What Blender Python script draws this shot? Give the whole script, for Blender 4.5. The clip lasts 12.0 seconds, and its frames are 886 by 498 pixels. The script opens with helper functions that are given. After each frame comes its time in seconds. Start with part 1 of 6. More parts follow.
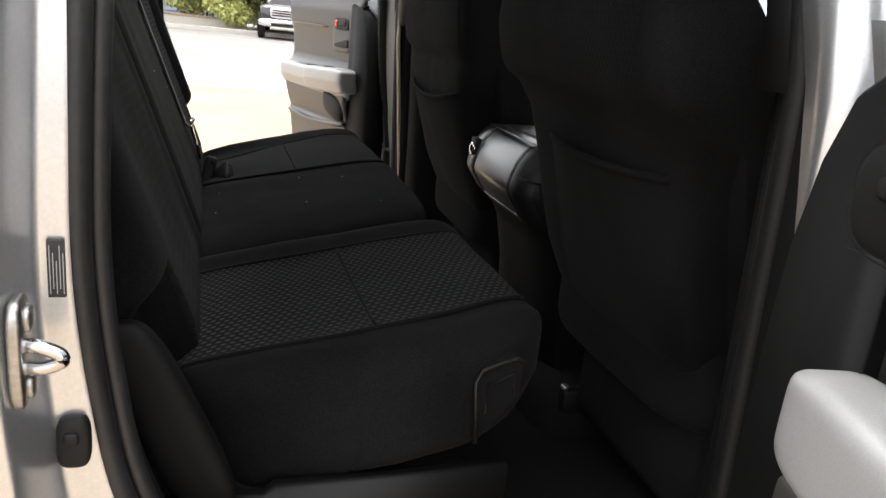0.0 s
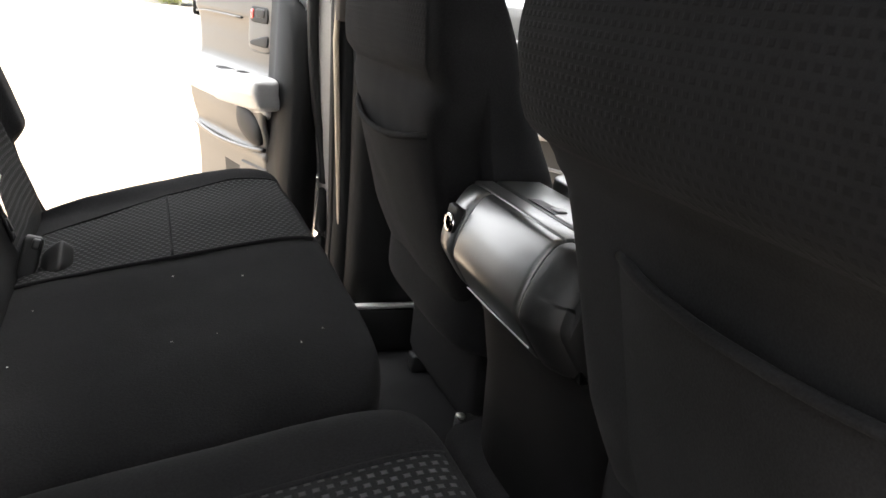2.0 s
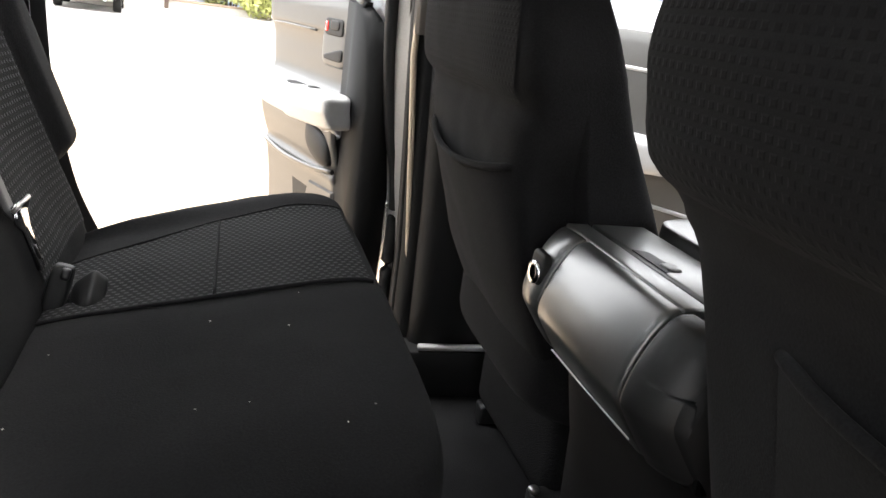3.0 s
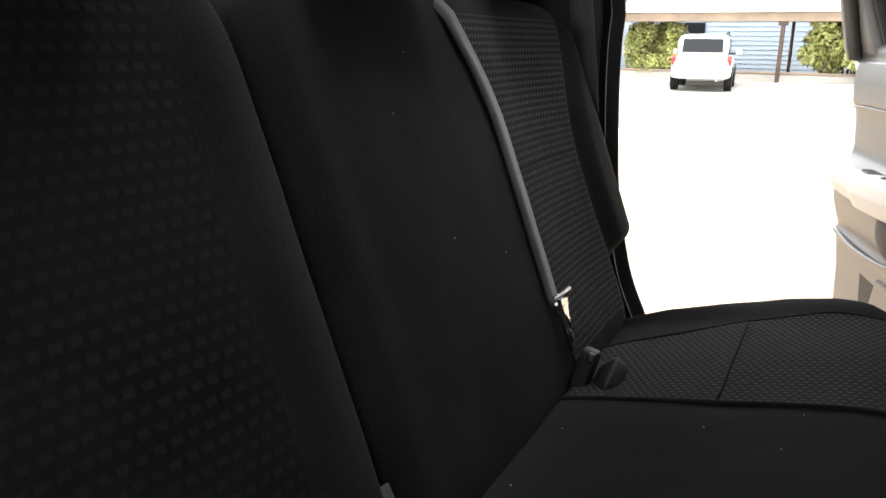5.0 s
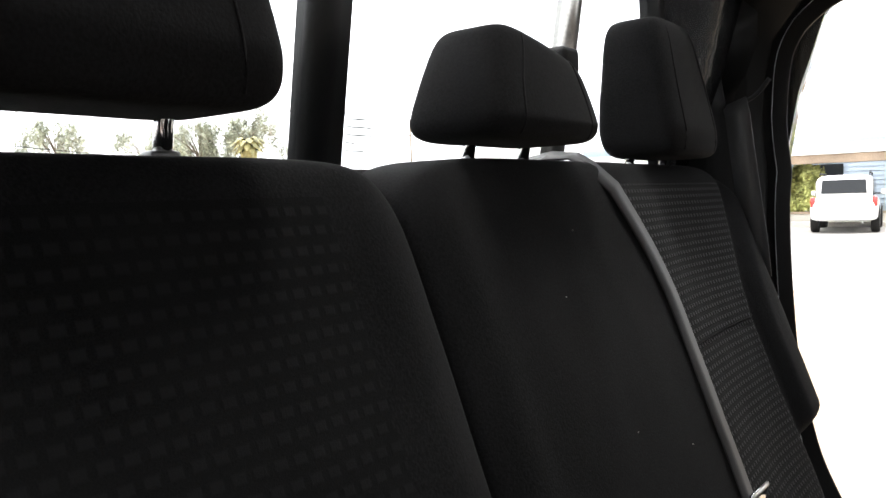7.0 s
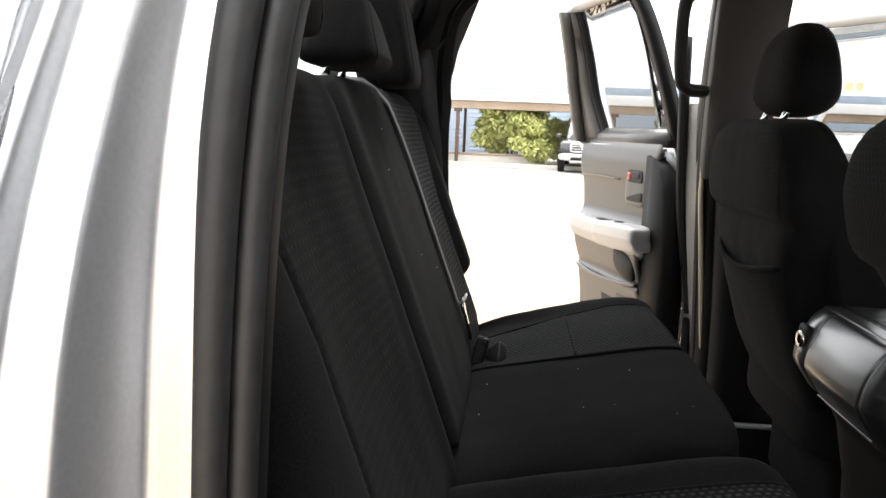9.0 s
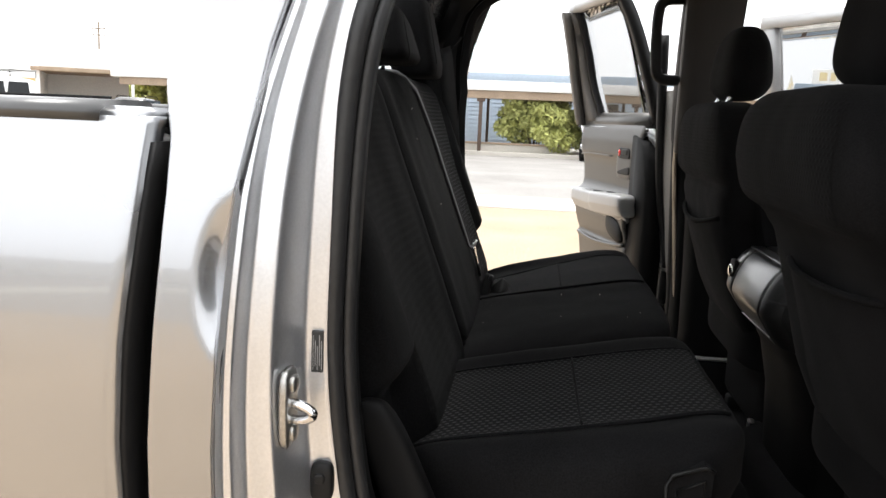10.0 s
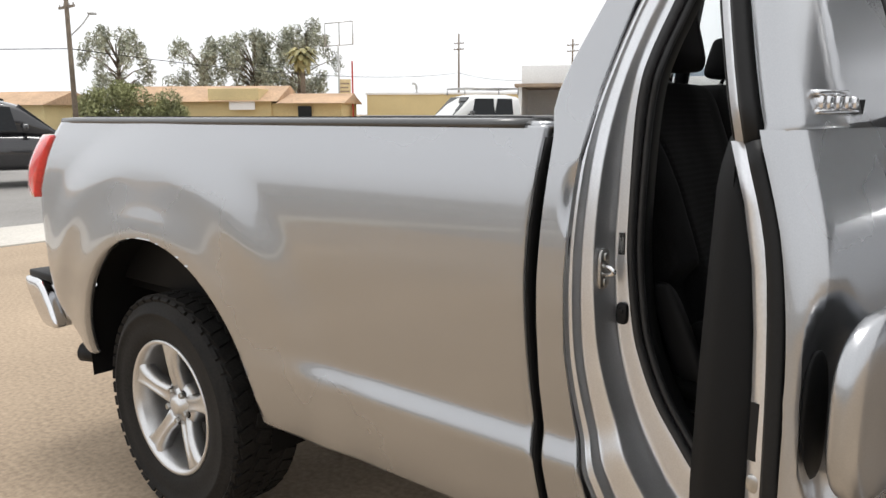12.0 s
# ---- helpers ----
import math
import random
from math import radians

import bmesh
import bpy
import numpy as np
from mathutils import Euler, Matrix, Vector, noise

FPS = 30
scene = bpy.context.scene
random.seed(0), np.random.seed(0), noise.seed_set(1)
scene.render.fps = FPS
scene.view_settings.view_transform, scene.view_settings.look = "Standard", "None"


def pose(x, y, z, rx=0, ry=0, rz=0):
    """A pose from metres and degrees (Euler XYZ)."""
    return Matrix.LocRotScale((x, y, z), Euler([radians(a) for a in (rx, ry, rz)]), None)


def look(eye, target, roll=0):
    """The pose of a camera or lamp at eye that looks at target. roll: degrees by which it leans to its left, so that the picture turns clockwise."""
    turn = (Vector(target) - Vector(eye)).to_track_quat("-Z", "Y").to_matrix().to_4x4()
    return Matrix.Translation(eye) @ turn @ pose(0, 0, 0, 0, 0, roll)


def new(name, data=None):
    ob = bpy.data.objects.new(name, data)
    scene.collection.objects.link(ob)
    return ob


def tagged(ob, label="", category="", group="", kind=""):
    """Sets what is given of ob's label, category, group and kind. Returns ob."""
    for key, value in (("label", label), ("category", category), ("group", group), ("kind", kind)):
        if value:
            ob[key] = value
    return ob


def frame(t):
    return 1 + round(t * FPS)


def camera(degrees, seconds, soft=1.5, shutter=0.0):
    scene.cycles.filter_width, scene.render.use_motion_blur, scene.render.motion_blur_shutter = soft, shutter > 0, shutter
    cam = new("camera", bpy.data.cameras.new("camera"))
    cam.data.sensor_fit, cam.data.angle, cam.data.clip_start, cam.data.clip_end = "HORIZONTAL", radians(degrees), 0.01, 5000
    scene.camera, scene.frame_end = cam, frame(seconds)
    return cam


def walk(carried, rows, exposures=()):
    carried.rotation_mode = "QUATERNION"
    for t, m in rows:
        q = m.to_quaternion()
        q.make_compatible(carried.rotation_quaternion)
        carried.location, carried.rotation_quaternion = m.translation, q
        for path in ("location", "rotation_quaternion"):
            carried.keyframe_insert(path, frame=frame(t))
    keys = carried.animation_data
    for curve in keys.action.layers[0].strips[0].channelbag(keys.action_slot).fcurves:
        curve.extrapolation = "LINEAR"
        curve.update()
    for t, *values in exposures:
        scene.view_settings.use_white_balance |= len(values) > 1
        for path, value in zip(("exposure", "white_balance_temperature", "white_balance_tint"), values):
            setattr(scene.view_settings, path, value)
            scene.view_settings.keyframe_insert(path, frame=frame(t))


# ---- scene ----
# World: x along the truck towards its front, y towards its left side, z up from the ground.
cam = camera(60.0, 12.0)
PATH = [
    (0, (0.138, -1.47, 1.377), (0.734, 0.35, 0.801), 6.2),
    (0.5, (0.192, -1.285, 1.397), (0.768, 0.543, 0.826), 6.2),
    (1, (0.262, -1.12, 1.399), (0.803, 0.722, 0.837), 6.8),
    (1.5, (0.289, -0.972, 1.37), (0.923, 0.844, 0.82), 8.3),
    (2, (0.297, -0.846, 1.404), (1.023, 0.914, 0.793), 7.0),
    (2.5, (0.307, -0.743, 1.389), (1.041, 1.022, 0.802), 8.5),
    (4.5, (0.46, -0.636, 1.41), (-0.201, 1.157, 0.82), 0.1),
    (5, (0.436, -0.698, 1.449), (-0.457, 1.013, 0.924), 0.7),
    (5.5, (0.419, -0.654, 1.444), (-0.681, 0.975, 1.075), -2.7),
    (6, (0.41, -0.654, 1.459), (-0.817, 0.909, 1.232), -3.2),
    (6.5, (0.394, -0.65, 1.481), (-0.879, 0.888, 1.37), -2.1),
    (8.5, (0.224, -0.971, 1.444), (-0.219, 0.954, 1.131), 1.0),
    (9, (0.192, -1.209, 1.442), (0.025, 0.76, 1.129), 2.3),
    (9.5, (0.162, -1.452, 1.432), (0.143, 0.521, 1.102), 3.4),
    (10, (0.251, -1.639, 1.42), (0.027, 0.32, 1.081), 2.4),
    (10.5, (0.33, -1.833, 1.422), (-0.192, 0.065, 1.064), 1.4),
    (11, (0.42, -2.058, 1.429), (-0.407, -0.273, 1.069), 0.6),
    (11.5, (0.579, -2.176, 1.436), (-0.571, -0.575, 1.102), -0.4),
    (12, (0.753, -2.302, 1.434), (-0.513, -0.794, 1.086), -0.2),
]
walk(cam, [(t, look(eye, target, roll)) for t, eye, target, roll in PATH], [
    (0.0, 1.55), (0.5, 2.15), (1.0, 2.4), (2.0, 2.85), (2.5, 2.9), (4.5, 2.35), (6.5, 2.05), (8.5, 2.15), (9.5, 1.7), (10.5, 1.0), (11.2, 0.55), (12.0, 0.35)])

# ---- light ----
world = bpy.data.worlds.new("hazy_sky")
scene.world = world
world.use_nodes = True
wn, wl = world.node_tree.nodes, world.node_tree.links
wn.clear()
sky = wn.new("ShaderNodeTexSky")
sky.sky_type = "NISHITA"
sky.sun_disc = False
sky.sun_elevation, sky.sun_rotation = radians(80.6), radians(-42)
sky.air_density, sky.dust_density, sky.ozone_density = 1.0, 6.0, 1.0
tone = wn.new("ShaderNodeHueSaturation")
tone.inputs["Saturation"].default_value = 0.12
veil = wn.new("ShaderNodeMix")
veil.data_type = "RGBA"
veil.inputs[0].default_value = 0.75
veil.inputs[7].default_value = (8.2, 8.3, 8.5, 1)
back = wn.new("ShaderNodeBackground")
back.inputs["Strength"].default_value = 0.135
wout = wn.new("ShaderNodeOutputWorld")
wl.new(sky.outputs[0], tone.inputs["Color"])
wl.new(tone.outputs[0], veil.inputs[6])
wl.new(veil.outputs[2], back.inputs["Color"])
wl.new(back.outputs[0], wout.inputs["Surface"])
sun = new("sun", bpy.data.lights.new("sun", "SUN"))
sun.data.energy, sun.data.angle, sun.data.color = 1.1, radians(18), (1.0, 0.975, 0.945)
sun.matrix_world = look((-2.0, 2.2, 18), (0, 0, 0))

# ---- materials ----
def grained(name, base, rough=0.6, metal=0.0, spread=0.12, grain=60.0, stain=2.5, bump=0.15, depth=0.002, coat=0.0, sheen=0.0, spec=0.5, tint=None, coat_rough=0.04, coat_ior=1.5):
    """A surface with fine grain, broad uneven patches and a little relief."""
    m = bpy.data.materials.new(name)
    m.use_nodes = True
    n, l = m.node_tree.nodes, m.node_tree.links
    b = n["Principled BSDF"]
    b.inputs["Metallic"].default_value = metal
    b.inputs["Coat Weight"].default_value = coat
    b.inputs["Coat Roughness"].default_value = coat_rough
    b.inputs["Coat IOR"].default_value = coat_ior
    b.inputs["Sheen Weight"].default_value = sheen
    b.inputs["Specular IOR Level"].default_value = spec
    where = n.new("ShaderNodeTexCoord")
    fine, broad = n.new("ShaderNodeTexNoise"), n.new("ShaderNodeTexNoise")
    fine.inputs["Scale"].default_value, fine.inputs["Detail"].default_value = grain, 4
    broad.inputs["Scale"].default_value, broad.inputs["Detail"].default_value = stain, 6
    l.new(where.outputs["Object"], fine.inputs["Vector"])
    l.new(where.outputs["Object"], broad.inputs["Vector"])
    both = n.new("ShaderNodeMath")
    both.operation = "MULTIPLY_ADD"
    both.inputs[1].default_value = 0.5
    l.new(fine.outputs["Fac"], both.inputs[0])
    half = n.new("ShaderNodeMath")
    half.operation = "MULTIPLY"
    half.inputs[1].default_value = 0.5
    l.new(broad.outputs["Fac"], half.inputs[0])
    l.new(half.outputs[0], both.inputs[2])
    ramp = n.new("ShaderNodeValToRGB")
    dark = [c * (1 - 2.2 * spread) for c in base]
    light = [min(1, c * (1 + 2.2 * spread)) for c in (tint or base)]
    ramp.color_ramp.elements[0].position, ramp.color_ramp.elements[1].position = 0.3, 0.7
    ramp.color_ramp.elements[0].color = (*dark, 1)
    ramp.color_ramp.elements[1].color = (*light, 1)
    l.new(both.outputs[0], ramp.inputs[0])
    l.new(ramp.outputs[0], b.inputs["Base Color"])
    rr = n.new("ShaderNodeMapRange")
    rr.inputs["To Min"].default_value, rr.inputs["To Max"].default_value = rough * 0.88, min(1, rough * 1.12)
    l.new(broad.outputs["Fac"], rr.inputs["Value"])
    l.new(rr.outputs[0], b.inputs["Roughness"])
    if bump:
        bp = n.new("ShaderNodeBump")
        bp.inputs["Strength"].default_value, bp.inputs["Distance"].default_value = bump, depth
        l.new(fine.outputs["Fac"], bp.inputs["Height"])
        l.new(bp.outputs[0], b.inputs["Normal"])
    return m


def woven(name, base, mark, across=0.0098, along=0.0108, relief=0.55, gap=0.37, tall=1.0):
    """Black cloth with staggered rows of small raised lighter dashes."""
    m = grained(name, base, 0.92, spread=0.25, grain=900, stain=9, bump=0.3, depth=0.0006, sheen=0.02, spec=0.04)
    n, l = m.node_tree.nodes, m.node_tree.links
    b = n["Principled BSDF"]
    where = n.new("ShaderNodeUVMap")
    where.uv_map = "UVMap"
    grid = n.new("ShaderNodeTexBrick")
    grid.inputs["Scale"].default_value = 1.0
    grid.inputs["Brick Width"].default_value, grid.inputs["Row Height"].default_value = along, across
    grid.inputs["Mortar Size"].default_value, grid.inputs["Mortar Smooth"].default_value = across * gap, 0.5
    grid.offset = 0.5
    squash = n.new("ShaderNodeMapping")
    squash.inputs["Scale"].default_value = (1, 1 / tall, 1)
    l.new(where.outputs[0], squash.inputs["Vector"])
    l.new(squash.outputs[0], grid.inputs["Vector"])
    mix = n.new("ShaderNodeMix")
    mix.data_type = "RGBA"
    old = b.inputs["Base Color"].links[0].from_socket
    l.new(grid.outputs["Fac"], mix.inputs[0])
    mix.inputs[6].default_value = (*mark, 1)
    l.new(old, mix.inputs[7])
    l.new(mix.outputs[2], b.inputs["Base Color"])
    bp = n.new("ShaderNodeBump")
    bp.invert = relief > 0
    bp.inputs["Strength"].default_value, bp.inputs["Distance"].default_value = abs(relief), 0.002
    l.new(grid.outputs["Fac"], bp.inputs["Height"])
    l.new(b.inputs["Normal"].links[0].from_socket, bp.inputs["Normal"])
    l.new(bp.outputs[0], b.inputs["Normal"])
    return m


def clear_glass(name, colour=(1, 1, 1), rough=0.0):
    m = bpy.data.materials.new(name)
    m.use_nodes = True
    b = m.node_tree.nodes["Principled BSDF"]
    b.inputs["Base Color"].default_value = (*colour, 1)
    b.inputs["Roughness"].default_value = rough
    b.inputs["Transmission Weight"].default_value = 1.0
    b.inputs["IOR"].default_value = 1.1
    return m


SILVER = grained("silver_paint", (0.35, 0.357, 0.37), 0.27, metal=0.93, spread=0.03, grain=700, stain=1.2, bump=0.02, depth=0.0004, coat=1.0, coat_ior=2.05, coat_rough=0.06)
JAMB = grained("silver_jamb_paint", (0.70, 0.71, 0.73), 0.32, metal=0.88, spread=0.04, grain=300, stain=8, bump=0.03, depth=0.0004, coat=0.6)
CLOTH = grained("black_cloth", (0.0076, 0.0075, 0.0079), 0.95, spread=0.36, grain=420, stain=6, bump=0.5, depth=0.0007, sheen=0.02, spec=0.04)
INSERT = woven("black_patterned_cloth", (0.0085, 0.0085, 0.0088), (0.044, 0.044, 0.045))
# The insert cloth again, with the small backrest's dimmer light in its colours.
SHADED_INSERT = woven("shaded_patterned_cloth", (0.0056, 0.0056, 0.0058), (0.0094, 0.0094, 0.0098), across=0.0098, along=0.0145, relief=0.1, gap=0.375, tall=1.4)
FAINT = woven("black_dotted_cloth", (0.0072, 0.0072, 0.0077), (0.0048, 0.0048, 0.0051), across=0.0088, along=0.0098, relief=-0.3, gap=0.35)
CARPET = grained("black_carpet", (0.0155, 0.0155, 0.016), 1.0, spread=0.25, grain=420, stain=5, bump=0.9, depth=0.003, spec=0.04)
PLASTIC = grained("black_plastic", (0.0048, 0.0048, 0.005), 0.6, spread=0.12, grain=600, stain=6, bump=0.12, depth=0.0006, spec=0.2)
GLOSSBLACK = grained("satin_black_plastic", (0.02, 0.02, 0.0195), 0.36, spread=0.1, grain=900, stain=5, bump=0.25, depth=0.0005, spec=0.85, coat=0.5, coat_rough=0.22)
GREYPLASTIC = grained("dark_grey_plastic", (0.007, 0.007, 0.007), 0.5, spread=0.1, grain=500, stain=6, bump=0.1, depth=0.0005, spec=0.3)
SATIN = grained("silver_trim_plastic", (0.42, 0.42, 0.42), 0.4, metal=0.35, spread=0.05, grain=500, stain=5, bump=0.05, depth=0.0004)
DOORTRIM = grained("graphite_door_trim", (0.058, 0.056, 0.052), 0.34, spread=0.08, grain=600, stain=4, bump=0.12, depth=0.0005, spec=0.6)
RUBBER = grained("black_rubber", (0.006, 0.006, 0.0062), 0.55, spread=0.15, grain=250, stain=9, bump=0.2, depth=0.001, spec=0.3)
WEATHERSTRIP = grained("grey_black_weatherstrip", (0.016, 0.016, 0.0166), 0.45, spread=0.2, grain=90, stain=7, bump=0.2, depth=0.0008, spec=0.5)
TYRE = grained("tyre_rubber", (0.009, 0.0088, 0.0085), 0.75, spread=0.2, grain=120, stain=9, bump=0.3, depth=0.001, tint=(0.017, 0.0155, 0.014), spec=0.25)
CHROME = grained("chrome", (0.72, 0.72, 0.73), 0.12, metal=1.0, spread=0.03, grain=90, stain=4, bump=0.02, depth=0.0004)
ALLOY = grained("silver_alloy", (0.62, 0.62, 0.62), 0.3, metal=0.85, spread=0.05, grain=200, stain=9, bump=0.05, depth=0.0005, coat=0.5)
STEEL = grained("bare_steel", (0.45, 0.44, 0.42), 0.35, metal=1.0, spread=0.12, grain=200, stain=20, bump=0.1, depth=0.0005)
HEADLINER = grained("grey_headliner", (0.56, 0.54, 0.50), 0.95, spread=0.06, grain=500, stain=4, bump=0.3, depth=0.0008)
# Pillar trim grey; also stands for shaded silver round the far hinges.
TRIMSHADEGREY = grained("warm_grey_trim_and_shade", (0.045, 0.04, 0.036), 0.6, spread=0.06, grain=600, stain=4, bump=0.1, depth=0.0005)
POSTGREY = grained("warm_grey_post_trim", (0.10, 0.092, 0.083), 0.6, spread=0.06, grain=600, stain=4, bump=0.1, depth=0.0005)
TAN = grained("tan_trim_edge", (0.44, 0.36, 0.26), 0.5, spread=0.06, grain=500, stain=4, bump=0.08, depth=0.0004)
# Silver jamb paint, with the hinge area's shade put into its grey.
HINGESHADE = grained("shaded_hinge_silver", (0.24, 0.23, 0.215), 0.5, spread=0.08, grain=300, stain=8, bump=0.05, depth=0.0004)
BELT = grained("grey_webbing", (0.021, 0.021, 0.022), 0.6, spread=0.1, grain=900, stain=9, bump=0.3, depth=0.0005, sheen=0.04)
REARGLASS = clear_glass("tinted_rear_glass", (0.84, 0.87, 0.87))
# Tint deepened to cut the light that falls on the backrests.
TINT = clear_glass("tinted_glass", (0.425, 0.43, 0.43))
REDLENS = grained("red_lens", (0.75, 0.03, 0.025), 0.15, spread=0.1, grain=40, stain=9, bump=0.0, coat=1.0)
PAPER = grained("label_paper", (0.6, 0.58, 0.52), 0.6, spread=0.08, grain=200, stain=30, bump=0.0)
INK = grained("label_ink", (0.03, 0.03, 0.03), 0.6, spread=0.1, grain=200, stain=30, bump=0.0)
SAND = grained("sandy_dirt", (0.36, 0.28, 0.2), 0.95, spread=0.17, grain=40, stain=0.5, bump=0.4, depth=0.012, spec=0.2)
CONCRETE = grained("pale_concrete", (0.52, 0.49, 0.44), 0.9, spread=0.09, grain=30, stain=0.8, bump=0.3, depth=0.004)
ASPHALT = grained("worn_asphalt", (0.235, 0.224, 0.21), 0.95, spread=0.15, grain=40, stain=0.5, bump=0.5, depth=0.006)
LEAF = grained("olive_leaf", (0.32, 0.35, 0.1), 0.6, spread=0.25, grain=3, stain=0.8, bump=0.0, tint=(0.46, 0.47, 0.17))
EUCALYPT = grained("grey_green_leaf", (0.2, 0.215, 0.16), 0.65, spread=0.3, grain=2, stain=0.5, bump=0.0, tint=(0.36, 0.37, 0.28))
OLIVE = grained("olive_bush_leaf", (0.2, 0.21, 0.09), 0.6, spread=0.3, grain=3, stain=0.8, bump=0.0, tint=(0.3, 0.31, 0.15))
PALMLEAF = grained("palm_frond", (0.16, 0.17, 0.05), 0.6, spread=0.3, grain=2, stain=0.7, bump=0.0, tint=(0.32, 0.28, 0.12))
BARK = grained("bark", (0.2, 0.16, 0.12), 0.9, spread=0.2, grain=12, stain=2, bump=0.6, depth=0.02)
BLUEWALL = grained("blue_grey_siding", (0.36, 0.43, 0.51), 0.6, spread=0.06, grain=14, stain=0.4, bump=0.1, depth=0.003)
WOODBEAM = grained("weathered_timber", (0.33, 0.25, 0.18), 0.8, spread=0.15, grain=20, stain=1.5, bump=0.3, depth=0.004)
DARKPOST = grained("dark_brown_post", (0.09, 0.06, 0.045), 0.7, spread=0.15, grain=20, stain=2, bump=0.2, depth=0.003)
WHITEPAINT = grained("white_car_paint", (0.78, 0.78, 0.76), 0.3, spread=0.03, grain=60, stain=1, bump=0.0, coat=1.0)
BLACKPAINT = grained("black_car_paint", (0.012, 0.012, 0.014), 0.25, spread=0.1, grain=60, stain=1, bump=0.0, coat=1.0)
DARKGLASS = grained("dark_car_glass", (0.015, 0.017, 0.019), 0.08, spread=0.1, grain=20, stain=1, bump=0.0, spec=0.25)
STUCCO = grained("yellow_stucco", (0.64, 0.52, 0.28), 0.9, spread=0.06, grain=12, stain=0.5, bump=0.2, depth=0.01)
TERRACOTTA = grained("terracotta_roof", (0.48, 0.32, 0.2), 0.85, spread=0.15, grain=6, stain=0.6, bump=0.3, depth=0.02)
WHITEWALL = grained("white_metal_wall", (0.8, 0.79, 0.77), 0.6, spread=0.05, grain=12, stain=0.5, bump=0.1, depth=0.004)
REDPAINT = grained("red_post_paint", (0.5, 0.06, 0.04), 0.6, spread=0.1, grain=20, stain=1, bump=0.1, depth=0.002)
CREAM = grained("cream_sign_face", (0.7, 0.58, 0.33), 0.6, spread=0.08, grain=10, stain=1, bump=0.0)


# ---- mesh helpers ----
def part(name, bm, material, parent, label="", smooth=True):
    me = bpy.data.meshes.new(name)
    bm.normal_update()
    bm.to_mesh(me)
    bm.free()
    if smooth:
        me.shade_smooth()
    me.materials.append(material)
    ob = new(name, me)
    ob.parent = parent
    if label:
        ob["label"] = label
    return ob


def thing(name, label, category, place=(0, 0, 0), turn=0.0, group="", kind=""):
    ob = new(name)
    ob.empty_display_size = 0.2
    ob.matrix_world = pose(*place, 0, 0, turn)
    return tagged(ob, label, category, group, kind)


def block(x0, x1, y0, y1, z0, z1, bevel=0.0, seg=2):
    bm = bmesh.new()
    bmesh.ops.create_cube(bm, size=1.0, matrix=Matrix.LocRotScale(((x0 + x1) / 2, (y0 + y1) / 2, (z0 + z1) / 2), None, (x1 - x0, y1 - y0, z1 - z0)))
    if bevel:
        bmesh.ops.bevel(bm, geom=list(bm.edges), offset=bevel, segments=seg, profile=0.5, affect="EDGES")
    return bm


def moved(bm, m):
    bmesh.ops.transform(bm, matrix=m, verts=bm.verts)
    return bm


def puff(cx, cy, cz, hx, hy, hz, power=6, n=14, shape=None):
    """A padded body: a cube's grid pushed onto a rounded box, then shaped."""
    bm = bmesh.new()
    bmesh.ops.create_cube(bm, size=2.0)
    bmesh.ops.subdivide_edges(bm, edges=bm.edges, cuts=n, use_grid_fill=True)
    for v in bm.verts:
        p = v.co
        k = (abs(p.x) ** power + abs(p.y) ** power + abs(p.z) ** power) ** (1 / power)
        q = Vector((p.x / k * hx, p.y / k * hy, p.z / k * hz))
        v.co = Vector((cx, cy, cz)) + (shape(q) if shape else q)
    return bm


def loft(rings, closed=True, caps=True):
    """Skin over rings of points; closed: whether each ring closes on itself."""
    bm = bmesh.new()
    rows = [[bm.verts.new(p) for p in ring] for ring in rings]
    k = len(rows[0])
    for a, b in zip(rows, rows[1:]):
        for i in range(k if closed else k - 1):
            j = (i + 1) % k
            bm.faces.new((a[i], a[j], b[j], b[i]))
    if closed and caps:
        bm.faces.new(rows[0][::-1])
        bm.faces.new(rows[-1])
    bmesh.ops.recalc_face_normals(bm, faces=bm.faces)
    return bm


def spline(points, steps=8):
    """Catmull-Rom curve through points."""
    pts = [Vector(p) for p in points]
    pts = [2 * pts[0] - pts[1]] + pts + [2 * pts[-1] - pts[-2]]
    out = []
    for a, b, c, d in zip(pts, pts[1:], pts[2:], pts[3:]):
        for i in range(steps):
            t = i / steps
            out.append(0.5 * (2 * b + (c - a) * t + (2 * a - 5 * b + 4 * c - d) * t * t + (3 * b - a - 3 * c + d) * t ** 3))
    return out + [pts[-2]]


def tube(points, radius, sides=8, flat=None, up=(0, 0, 1)):
    """A round or flat bar along a path; radius may be a number or one per point. flat: (half width, half thickness)."""
    pts = [Vector(p) for p in points]
    rings = []
    for i, p in enumerate(pts):
        d = (pts[min(i + 1, len(pts) - 1)] - pts[max(i - 1, 0)]).normalized()
        side = d.cross(Vector(up))
        side = side.normalized() if side.length > 1e-4 else d.orthogonal().normalized()
        top = side.cross(d)
        if flat:
            w, h = flat
            rings.append([p + side * a * w + top * b * h for a, b in ((-1, -1), (1, -1), (1, 1), (-1, 1))])
        else:
            r = radius[i] if isinstance(radius, (list, tuple)) else radius
            rings.append([p + (side * math.cos(a) + top * math.sin(a)) * r for a in (2 * math.pi * s / sides for s in range(sides))])
    return loft(rings)


def lathe(profile, segs=40):
    """Turned body about the y axis from (radius, y) pairs."""
    return loft([[(r * math.cos(a), y, r * math.sin(a)) for a in (2 * math.pi * s / segs for s in range(segs))] for r, y in profile], caps=profile[0][0] < 0.01)


